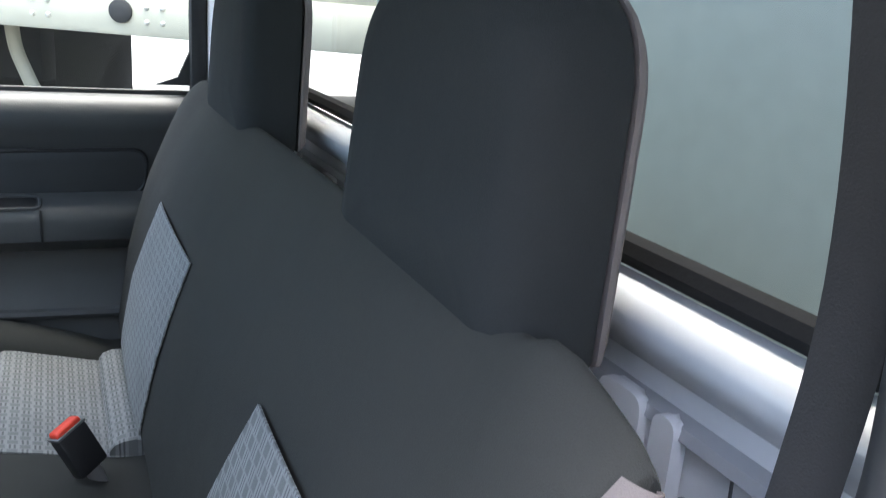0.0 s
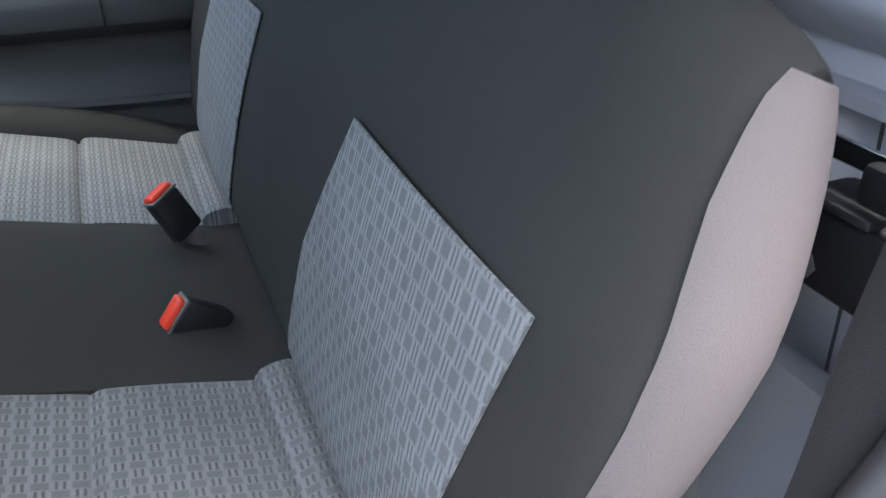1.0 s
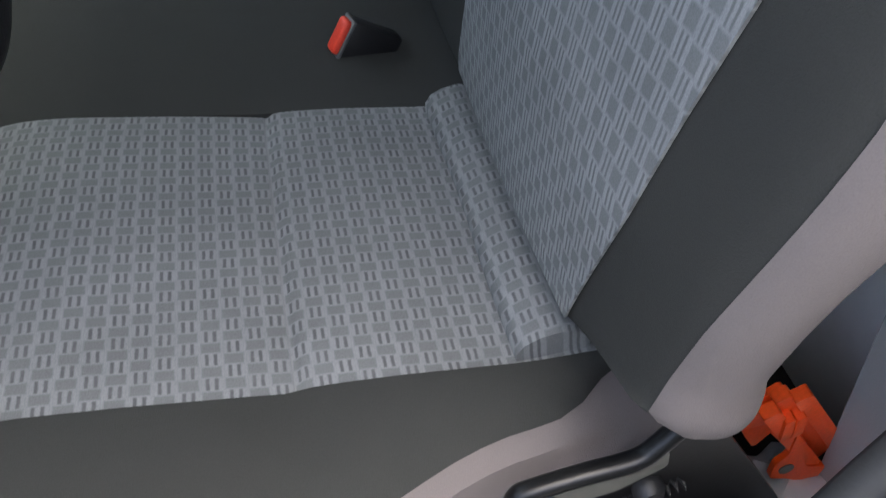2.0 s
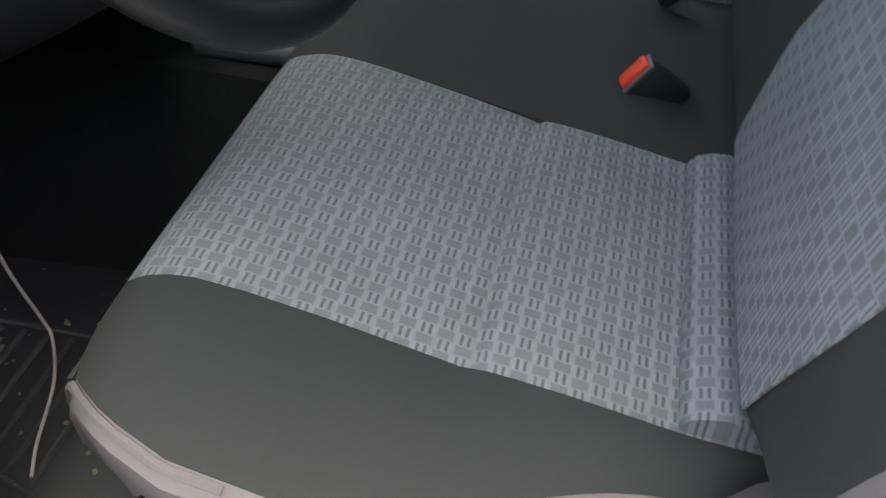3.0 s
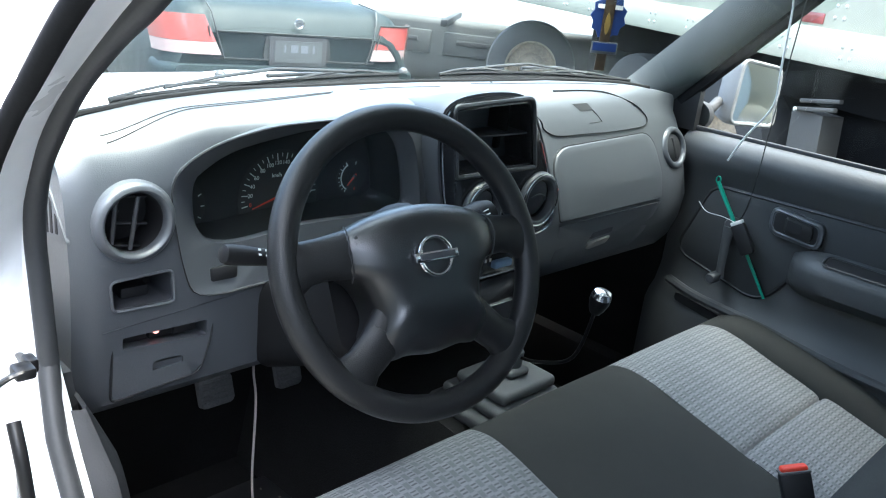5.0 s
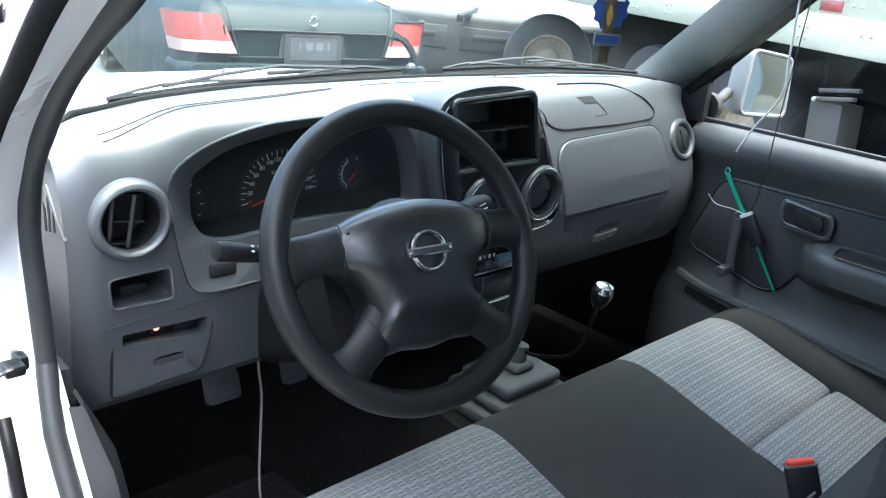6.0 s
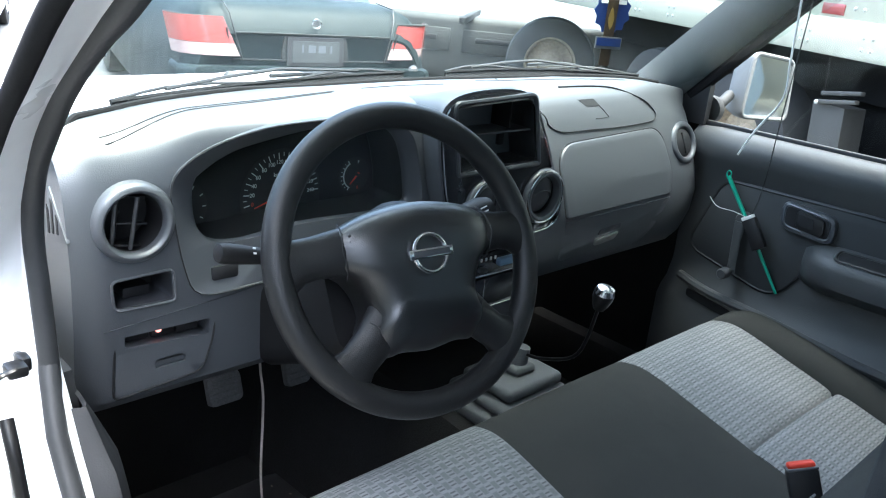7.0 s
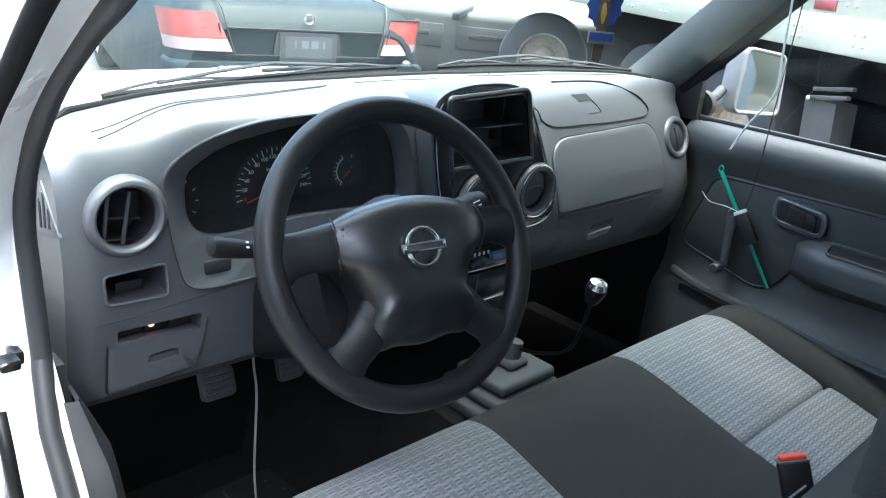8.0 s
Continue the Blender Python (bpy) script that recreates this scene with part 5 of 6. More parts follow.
part("bracket", block((0.012, 0.03, 0.028), (0.083, 0.872, 1.196), 0.003), "black", radio)
part("side_rib", block((0.004, 0.07, 0.044), (0.062, 0.86, 1.241), 0.001), "matte", radio)
v1 = vent(0.000, 0.800, 1.106, 0.036, "shut", "round black centre vent with a closed flap")
v2 = vent(0.137, 0.800, 1.104, 0.039, "shut", "round black centre vent with a closed flap")
for v, cx, cz, r in ((v1, 0.0, 1.106, 0.036), (v2, 0.137, 1.104, 0.039)):
    part("chrome_ring", tube([(cx + r * 1.13 * math.cos(a), 0.7935, cz + r * 1.13 * math.sin(a)) for a in np.linspace(0, math.tau, 40, endpoint=False)], 0.0016, 6, closed=True), "chrome", v, "thin chrome ring")
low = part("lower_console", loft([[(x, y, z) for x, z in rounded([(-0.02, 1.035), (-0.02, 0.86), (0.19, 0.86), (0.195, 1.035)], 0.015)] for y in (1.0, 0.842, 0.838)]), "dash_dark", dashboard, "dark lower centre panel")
heater = thing("heater_controls", "sliding heater controls with silver edging", "heater controls")
part("panel", block((0.165, 0.012, 0.040), (0.085, 0.834, 0.990), 0.004), "gloss", heater)
part("edge_strip", block((0.165, 0.005, 0.0045), (0.085, 0.827, 0.9705), 0.0015), "chrome", heater, "chrome strip")
part("slider", block((0.044, 0.014, 0.014), (0.093, 0.823, 0.990), 0.004), "slider", heater, "blue-grey slider knob")
part("slider", block((0.018, 0.012, 0.009), (0.036, 0.824, 0.982), 0.003), "dash_dark", heater)
for k in range(5):
    part("mark", block((0.004, 0.002, 0.006), (0.024 + 0.011 * k, 0.8275, 0.998), 0.0005), "print", heater)
part("lower_slot", block((0.118, 0.010, 0.056), (0.090, 0.835, 0.934), 0.003), "gloss", heater)
part("slot_edge", tube([(0.050, 0.829, 0.960), (0.050, 0.829, 0.908), (0.145, 0.829, 0.908)], 0.0016, 6), "chrome", heater)

# ---- steering wheel and column ----
wheel = thing("steering_wheel", "black plastic four-spoke steering wheel with a worn rim", "steering wheel")
WM = frame_of((-0.328, 0.600, 1.1495), (0.992, -0.122, 0), (0, 0.454, 0.89))
RW = 0.1618
part("rim", tube([WM @ Vector((RW * math.cos(a), RW * math.sin(a), 0)) for a in np.linspace(0, math.tau, 96, endpoint=False)], 0.0152, 16, closed=True), "wheel", wheel)
HUB = radial(closed_line([(-0.104, 0.001), (-0.107, 0.018), (-0.102, 0.035), (-0.062, 0.053), (0.0, 0.061), (0.062, 0.053), (0.102, 0.035), (0.107, 0.018), (0.104, 0.001), (0.084, -0.012), (0.070, -0.034), (0.066, -0.058), (0.074, -0.076), (0.070, -0.092), (0.056, -0.102), (0.036, -0.100), (0.0, -0.104), (-0.036, -0.100), (-0.056, -0.102), (-0.070, -0.092), (-0.074, -0.076), (-0.066, -0.058), (-0.070, -0.034), (-0.084, -0.012)], 5), (0, -0.018), 96)


def hub_point(x, y, k, h):
    """A point of the airbag cover: the outline shrunk by k, its crown falling off towards the spokes and the foot."""
    px, py = x * k, -0.018 + (y + 0.018) * k
    fall = 0.016 * max(0.0, (abs(px) - 0.050) / 0.055) ** 1.6 + 0.016 * max(0.0, (-0.060 - py) / 0.045) ** 1.6
    return WM @ Vector((px, py, h - fall * max(0.0, min(1.0, h / 0.03)) + 0.06 * (py + 0.05)))


part("hub", loft([[hub_point(x, y, k, h) for x, y in HUB] for k, h in ((0.93, -0.042), (0.97, -0.030), (0.995, -0.010), (1.0, 0.001), (0.990, 0.009), (0.968, 0.0155), (0.93, 0.0215), (0.87, 0.0270), (0.79, 0.0310), (0.68, 0.0340), (0.53, 0.0358), (0.34, 0.0366), (0.10, 0.0368))]), "hub", wheel, "smooth dark airbag cover")


def spoke(rows):
    """A spoke through (x, y, h, half width, half thickness) in the wheel's plane."""
    rings = []
    for i, (x, y, h, a, b) in enumerate(rows):
        p, q = rows[max(i - 1, 0)], rows[min(i + 1, len(rows) - 1)]
        d = Vector((q[0] - p[0], q[1] - p[1], 0)).normalized()
        s = Vector((-d.y, d.x, 0))
        rings.append([WM @ (Vector((x, y, h)) + s * a * math.cos(k * math.tau / 20) + Vector((0, 0, b * math.sin(k * math.tau / 20)))) for k in range(20)])
    return loft(rings)


for sx in (-1, 1):
    part("upper_spoke", spoke([(sx * x, y, h, a, b) for x, y, h, a, b in ((0.066, 0.016, 0.004, 0.028, 0.016), (0.095, 0.017, 0.004, 0.0255, 0.0175), (0.120, 0.016, 0.001, 0.0225, 0.0135), (0.138, 0.014, 0.0, 0.0235, 0.0130), (0.150, 0.012, 0.0, 0.030, 0.0125), (0.160, 0.011, 0.0, 0.042, 0.0105))]), "wheel", wheel)
    part("spoke_joint", tube([WM @ Vector((sx * (0.098 - 0.006 * abs(t)), 0.017 + 0.030 * t, 0.0065 + 0.0175 * math.sqrt(max(0, 1 - t * t)))) for t in np.linspace(-0.98, 0.98, 11)], 0.0007, 5), "rubber", wheel)
    part("lower_spoke", spoke([(sx * x, y, h, a, b) for x, y, h, a, b in ((0.030, -0.045, 0.002, 0.030, 0.016), (0.052, -0.066, 0.003, 0.0265, 0.0175), (0.072, -0.083, 0.002, 0.0225, 0.0150), (0.090, -0.098, 0.0, 0.0215, 0.0135), (0.102, -0.108, 0.0, 0.027, 0.0130), (0.112, -0.116, 0.0, 0.040, 0.0105))]), "wheel", wheel)
    part("spoke_joint", tube([WM @ Vector((sx * (0.062 + 0.016 * t), -0.075 + 0.018 * t, 0.0025 + 0.0170 * math.sqrt(max(0, 1 - t * t)))) for t in np.linspace(-0.98, 0.98, 11)], 0.0007, 5), "rubber", wheel)
    for i in range(4):
        for j in range(3):
            part("grip_dot", lathe([(0.0016, -0.001), (0.0015, 0.0006), (0.0004, 0.001)], WM @ Matrix.Translation((sx * (0.066 + 0.007 * i), 0.012 + 0.007 * j + 0.002 * i, 0.0275 - 0.0012 * i)), 8), "hub", wheel)
emb = part("emblem_ring", tube([WM @ Vector((0.0205 * math.cos(a) - 0.006, 0.0205 * math.sin(a) + 0.0005, 0.0445)) for a in np.linspace(0, math.tau, 40, endpoint=False)], 0.0024, 8, closed=True), "chrome", wheel, "chrome ring emblem with a plain bar")
part("emblem_bar", block((0.056, 0.011, 0.005), (-0.006, 0.0005, 0.0455), 0.0015, 2, WM), "chrome", emb)
part("emblem_inlay", block((0.046, 0.0065, 0.002), (-0.006, 0.0005, 0.0480), 0.0005, 2, WM), "dash_dark", emb)
part("hub_back", lathe([(0.055, -0.07), (0.062, -0.05), (0.068, -0.02), (0.06, 0.0)], WM, 28), "stalk", wheel)
column = thing("steering_column", "black plastic steering column shroud with two stalks", "steering column")
part("shroud", loft([[WM @ Vector((x * k, y * k + dy, h)) for x, y in rounded([(-0.078, -0.095), (0.078, -0.095), (0.082, 0.030), (-0.082, 0.030)], 0.03)] for k, dy, h in ((1.0, 0, -0.062), (1.08, 0, -0.11), (1.0, -0.01, -0.18), (0.9, -0.02, -0.32))]), "stalk", column)


def stalk(points, radii, name):
    st = part(name, tube(points, radii, 14), "stalk", column, "black column stalk with white symbols")
    return st


LS = [Vector(p) for p in ((-0.40, 0.664, 1.136), (-0.44, 0.668, 1.146), (-0.468, 0.670, 1.1535), (-0.474, 0.670, 1.155), (-0.50, 0.6705, 1.1615), (-0.522, 0.671, 1.167), (-0.527, 0.671, 1.1682), (-0.5285, 0.671, 1.1686))]
ls = stalk(LS, [0.0072, 0.0074, 0.0082, 0.0086, 0.0102, 0.0108, 0.0094, 0.005], "light_stalk")
rs = stalk([(-0.27, 0.66, 1.140), (-0.235, 0.658, 1.148), (-0.212, 0.655, 1.154), (-0.172, 0.652, 1.163), (-0.158, 0.650, 1.166), (-0.154, 0.650, 1.167)], [0.010, 0.011, 0.0180, 0.0205, 0.0175, 0.009], "wiper_stalk")
RSM = frame_of((-0.172, 0.652, 1.163), (0.97, 0, 0.22), (-0.11, 0.5, 0.86))
LSM = frame_of((-0.474, 0.670, 1.155), (0.966, -0.03, -0.254), (0.16, 0.5, 0.61))
for k in range(3):
    for z in (-1, 1):
        part("symbol", block((0.0036, 0.0022, 0.0008), (-0.009 * k, 0.0028 * z + 0.001, 0.0088 + 0.0005 * k), 0.0003, 1, LSM), "print", ls, smooth=False)
    part("symbol", block((0.011, 0.0016, 0.0010), (-0.006, 0.0055 - 0.0055 * k, 0.0203), 0.0003, 1, RSM), "print", rs)
part("symbol", lathe([(0.0042, 0), (0.0042, 0.0008), (0.0026, 0.0008)], RSM @ Matrix.Translation((-0.022, 0.0, 0.0195)), 12), "print", rs)
# dark block flush in the bezel, stands in for a shaded hole
part("pocket_shade", block((0.039, 0.012, 0.020), (-0.4275, 0.842, 1.069), 0.004), "void", dashboard)

# ---- floor things ----
mat_ = thing("floor_mat", "black rubber floor mat with moulded ridges", "floor mat")
part("sheet", plate(rounded([(-0.60, 0.78), (-0.12, 0.78), (-0.12, 1.16), (-0.50, 1.16)], 0.04), 0.012, pose(0, 0, 0.463), 0.003), "rubber", mat_)
for k in range(7):
    part("ridge", tube([(-0.46 + 0.01 * k, 0.90 + 0.035 * k, 0.464), (-0.26, 0.90 + 0.035 * k, 0.464)], 0.004, 6), "matridge", mat_)
part("ridge", tube([(-0.47, 0.88, 0.464), (-0.40, 1.14, 0.464)], 0.004, 6), "matridge", mat_)
part("ridge", tube([(-0.25, 0.88, 0.464), (-0.25, 1.14, 0.464)], 0.004, 6), "matridge", mat_)
rnd = random.Random(5)
crumbs = tagged(new("floor_litter"), "scattered leaf crumbs and grit on the floor mat", "litter", kind="stuff")
bml = bmesh.new()
for k in range(60):
    m = pose(rnd.uniform(-0.56, -0.14), rnd.uniform(0.80, 1.14), 0.467, rnd.uniform(-20, 20), rnd.uniform(-20, 20), rnd.uniform(0, 360))
    r = rnd.uniform(0.002, 0.006) * (2 if k % 14 == 0 else 1)
    vs = [bml.verts.new(m @ Vector((r * math.cos(a) * rnd.uniform(0.6, 1), r * math.sin(a) * rnd.uniform(0.4, 1), rnd.uniform(0, 0.002)))) for a in (0, 1.2, 2.4, 3.6, 4.9)]
    bml.faces.new(vs)
part("crumbs", bml, "litter", crumbs)
cable = thing("loose_cable", "thin pale cable hanging from under the dashboard", "cable")
part("wire", tube(smooth_line([(-0.275, 1.0, 0.93), (-0.276, 1.0, 0.82), (-0.269, 1.0, 0.75), (-0.271, 1.0, 0.60), (-0.262, 1.0, 0.50), (-0.270, 0.99, 0.472), (-0.33, 0.95, 0.469), (-0.41, 0.92, 0.469), (-0.45, 0.90, 0.469)]), 0.0021, 8), "cable", cable)


def pedal(cx, cz, w, h, label):
    ob = thing("pedal", label, "pedal", "pedals")
    m = frame_of((cx, 1.09, cz), (1, 0, 0), (0, 0.35, 1))
    part("pad", plate(rounded([(-w / 2, -h / 2), (w / 2, -h / 2), (w / 2, h / 2), (-w / 2, h / 2)], 0.008), 0.014, m, 0.003), "pedal", ob)
    for k in range(4):
        part("rib", block((w * 0.8, 0.004, 0.003), (0, -h / 2 + h * (k + 1) / 5, 0.001), 0.001, 2, m), "pedal", ob)
    part("arm", tube([(cx, 1.10, cz), (cx, 1.17, cz + 0.06), (cx, 1.22, cz + 0.17)], 0.008, 8), "black", ob)


pedal(-0.288, 0.735, 0.062, 0.052, "worn rubber clutch pedal")
pedal(-0.142, 0.728, 0.050, 0.055, "worn rubber brake pedal")
pedal(-0.03, 0.70, 0.04, 0.09, "narrow black accelerator pedal")
tunnel = tagged(part("tunnel", loft([[(0.06 + x * k, y, 0.45 + z * kz) for x, z in ((-0.19, 0.0), (-0.15, 0.2), (-0.12, 0.27), (0.12, 0.27), (0.15, 0.2), (0.19, 0.0))] for y, k, kz in ((0.25, 0.95, 0.9), (0.7, 1.0, 1.1), (0.9, 1.0, 1.15), (1.25, 1.1, 1.2))]), "carpet"), "black carpeted transmission tunnel", "floor", kind="structure")
shifter = thing("gear_lever", "gear lever with a grey stepped rubber boot and chrome knob", "gear lever")
bx, by = 0.060, 0.765
for k, (w, d, z0, h) in enumerate(((0.185, 0.155, 0.750, 0.024), (0.160, 0.134, 0.775, 0.020), (0.136, 0.112, 0.796, 0.022), (0.050, 0.046, 0.817, 0.016))):
    part("boot_step", block((w, d, h), (bx + 0.004 * k, by - 0.004 * k, z0 + h / 2), 0.009, 3), "boot", shifter)
part("rod", tube(smooth_line([(bx + 0.016, by - 0.017, 0.85), (0.072, 0.70, 0.862), (0.062, 0.63, 0.905), (0.053, 0.600, 0.998)]), 0.0030, 10), "jet", shifter)
part("stub", tube([(bx + 0.012, by - 0.012, 0.825), (bx + 0.016, by - 0.016, 0.862)], [0.016, 0.013], 10), "boot", shifter)
part("knob", lathe([(0.008, -0.022), (0.012, -0.014), (0.0155, -0.002), (0.0155, 0.008), (0.012, 0.014), (0.002, 0.016)], pose(0.050, 0.594, 1.018, 12, 0, 0), 24), "jet", shifter)
part("knob_cap", lathe([(0.0150, 0.005), (0.0158, 0.006), (0.0154, 0.009), (0.0128, 0.0150), (0.004, 0.0172), (0.001, 0.0172)], pose(0.050, 0.594, 1.018, 12, 0, 0), 24), "chrome", shifter, "chrome knob cap")

# ---- hanging things ----
wiper_tool = thing("green_stick", "green plastic stick hanging against the door card", "stick")
part("stick", tube([(0.690, 0.757, 1.086), (0.692, 0.70, 1.007), (0.700, 0.607, 0.871)], [0.0048, 0.0045, 0.003], 8), "green", wiper_tool)
part("loop", tube([(0.690 + 0.0, 0.757 + 0.005 * math.cos(a), 1.090 + 0.007 * math.sin(a)) for a in np.linspace(0, math.tau, 16, endpoint=False)], 0.0016, 6, closed=True), "green", wiper_tool)
gizmo = thing("door_gadget", "small black box hanging on a wire by the window winder", "gadget")
part("case", block((0.014, 0.030, 0.066), (0, 0, 0), 0.003, 2, pose(0.682, 0.672, 0.985, -34, 0, 0)), "black", gizmo)
part("white_cap", block((0.013, 0.026, 0.008), (0, 0, 0), 0.002, 2, pose(0.682, 0.692, 1.0145, -34, 0, 0)), "print", gizmo, "white end cap")
part("wire", tube(smooth_line([(0.69, 0.665, 1.50), (0.684, 0.668, 1.34), (0.682, 0.672, 1.20), (0.682, 0.674, 1.115), (0.682, 0.68, 1.05), (0.682, 0.69, 1.018)]), 0.0013, 6), "black", gizmo)
part("white_wire", tube(smooth_line([(0.70, 0.794, 1.030), (0.695, 0.77, 1.015), (0.69, 0.73, 1.016), (0.686, 0.70, 1.013)]), 0.0008, 6), "print", gizmo)
aerial = thing("aerial_wire", "stiff white wire hanging over the passenger window", "wire")
part("wire", tube(smooth_line([(0.64, 0.675, 1.60), (0.655, 0.676, 1.47), (0.66, 0.675, 1.44), (0.66, 0.670, 1.338), (0.66, 0.668, 1.265), (0.66, 0.708, 1.195), (0.66, 0.733, 1.14)]), 0.0022, 8), "print", aerial)
charm = thing("hanging_charm", "blue cardboard air freshener and dark tag on a cord", "air freshener")
CHM = frame_of((0.281, 0.82, 1.395), (0.82, -0.57, 0), (0, 0, 1))
JAG = [(0.030 * math.cos(a) * (1.08 if k % 2 else 0.92), 0.036 * math.sin(a) * (1.08 if k % 2 else 0.92)) for k, a in enumerate(np.linspace(0, math.tau, 22, endpoint=False))]
part("card", plate(JAG, 0.002, CHM @ Matrix.Translation((0, 0.008, 0))), "navy", charm)
part("white_bar", plate(rounded([(-0.022, 0.020), (0.022, 0.020), (0.022, 0.027), (-0.022, 0.027)], 0.001), 0.001, CHM @ Matrix.Translation((0, 0, 0.0015))), "print", charm)
part("strip", plate(rounded([(-0.010, -0.082), (0.008, -0.082), (0.010, 0.036), (-0.008, 0.036)], 0.002), 0.002, CHM @ Matrix.Translation((-0.002, 0, 0.003))), "brown", charm, "dark brown printed strip")
part("gold_pattern", plate(closed_line([(-0.005, 0.0), (0.0, 0.018), (0.005, 0.0), (0.0, -0.018)], 4), 0.001, CHM @ Matrix.Translation((-0.002, -0.004, 0.0045))), "gold", charm)
part("tag", plate(rounded([(-0.024, -0.054), (0.022, -0.054), (0.022, -0.034), (-0.024, -0.034)], 0.002), 0.002, CHM @ Matrix.Translation((0, 0, 0.0052))), "slate", charm)
part("tag_face", plate(rounded([(-0.022, -0.049), (0.020, -0.049), (0.020, -0.036), (-0.022, -0.036)], 0.001), 0.001, CHM @ Matrix.Translation((0, 0, 0.0064))), "navy", charm)
part("cord", tube([(0.281, 0.82, 1.435), (0.285, 0.80, 1.50), (0.27, 0.60, 1.60)], 0.0012, 6), "black", charm)

# ---- outside of the truck's nose ----
truck_nose = thing("truck_hood", "white painted pickup hood and cowl", "vehicle body")
rows = []
for y in np.linspace(1.20, 2.15, 14):
    u = (y - 1.20) / 0.95
    rows.append([(0.04 + x * (0.80 - 0.06 * u), y, 1.185 - 0.10 * u ** 1.6 - 0.05 * abs(x) ** 3 + 0.012 * (1 - abs(x)) * (abs(x) > 0.4)) for x in np.linspace(-1, 1, 21)])
part("hood", sheet(rows, 0.01), "white", truck_nose)
part("nose", block((1.5, 0.06, 0.68), (0.04, 2.15, 0.69), 0.03), "white", truck_nose)
part("fender", block((0.06, 0.95, 0.70), (-0.76, 1.66, 0.78), 0.03), "white", truck_nose)
part("fender", block((0.06, 1.2, 0.64), (0.80, 1.54, 0.70), 0.03), "white", truck_nose)
# channel floor near-black, standing in for shade in the gap
part("cowl", sheet([[(x, base_y(x) + dy, z) for x in np.linspace(-0.70, 0.78, 21)] for dy, z in ((0.004, 1.222), (0.010, 1.196), (0.05, 1.190))], 0.006), "jet", truck_nose, "cowl channel blackened for the shade in its gap")
part("cowl_panel", sheet([[(x, base_y(x) + dy, z) for x in np.linspace(-0.70, 0.78, 21)] for dy, z in ((0.016, 1.212), (0.018, 1.220), (0.08, 1.211), (0.15, 1.198), (0.20, 1.185))], 0.006), "white", truck_nose, "white painted cowl panel")
for k in range(34):
    x = -0.52 + 0.03 * k
    part("cowl_slot", block((0.015, 0.020, 0.004), (x, base_y(x) + 0.032, 1.2185), 0.001, 1), "jet", truck_nose)
for x in (-0.02, 0.50):
    part("washer_nozzle", lathe([(0.012, 0), (0.012, 0.006), (0.006, 0.012), (0.001, 0.013)], pose(x, 1.56, 1.180), 14), "rubber", truck_nose)


def wiper(pts, arm, label):
    ob = thing("windscreen_wiper", label, "wiper", "windscreen wipers")
    P = smooth_line(pts, 6)
    n = len(P) - 1
    blade = part("blade", tube(P, 0.0030, 6), "matte", ob)
    part("rubber", sheet([[p + Vector((0, 0.002, -0.003)), p + Vector((0, -0.004, -0.011))] for p in P], 0.002), "matte", blade)
    up = Vector((0, 0.006, 0.011))
    part("main_yoke", tube([P[int(n * f)] + up * h for f, h in ((0.22, 0.55), (0.34, 1.1), (0.5, 1.5), (0.66, 1.1), (0.78, 0.55))], 0.0028, 6), "black", ob)
    for a, b, c in ((0.04, 0.22, 0.40), (0.60, 0.78, 0.96)):
        part("end_yoke", tube([P[int(n * f)] + up * h for f, h in ((a, 0.1), ((a + b) / 2, 0.55), (b, 0.75), ((b + c) / 2, 0.55), (c, 0.1))], 0.0022, 6), "black", ob)
    A = smooth_line(arm, 5)
    part("arm", tube(A, [0.0075 - 0.004 * min(1.0, k / 8) for k in range(len(A))], 8), "black", ob)
    part("pivot", lathe([(0.015, -0.02), (0.015, 0.004), (0.010, 0.012), (0.001, 0.014)], pose(*arm[0]), 16), "black", ob)


def on_screen(x, up):
    return (x, base_y(x) + 0.018 - 0.53 * up, 1.25 + 0.40 * up)


wiper([on_screen(-0.50, 0.02), on_screen(-0.30, 0.025), on_screen(-0.10, 0.03), on_screen(0.06, 0.035)], [(0.16, 1.17, 1.22), (0.05, 1.14, 1.245), (-0.08, 1.11, 1.262), (-0.22, 1.075, 1.268)], "black driver's wiper at rest on the windscreen")
wiper([on_screen(0.16, 0.03), on_screen(0.30, 0.045), on_screen(0.45, 0.045), on_screen(0.62, 0.03)], [(0.70, 1.08, 1.22), (0.60, 1.07, 1.25), (0.48, 1.055, 1.275), (0.36, 1.06, 1.275)], "black passenger wiper at rest on the windscreen")


# ---- yard ----
def road_wheel(ob, m, r, w, rim_mat="rim", tyre_mat="tyre"):
    """A tyre and rim, whose axle is the local Z of m."""
    ty = part("wheel", lathe([(r * 0.58, -w / 2), (r * 0.86, -w / 2), (r * 0.97, -w * 0.42), (r, -w * 0.25), (r, w * 0.25), (r * 0.97, w * 0.42), (r * 0.86, w / 2), (r * 0.58, w / 2)], m, 44, False), tyre_mat, ob, "dusty black tyre")
    part("rim", lathe([(r * 0.60, -w * 0.4), (r * 0.60, w * 0.48), (r * 0.54, w * 0.46), (r * 0.50, w * 0.2), (r * 0.30, w * 0.16), (r * 0.24, w * 0.34), (r * 0.14, w * 0.40), (0.004, w * 0.40)], m, 36), rim_mat, ty, "worn metal rim")
    return ty


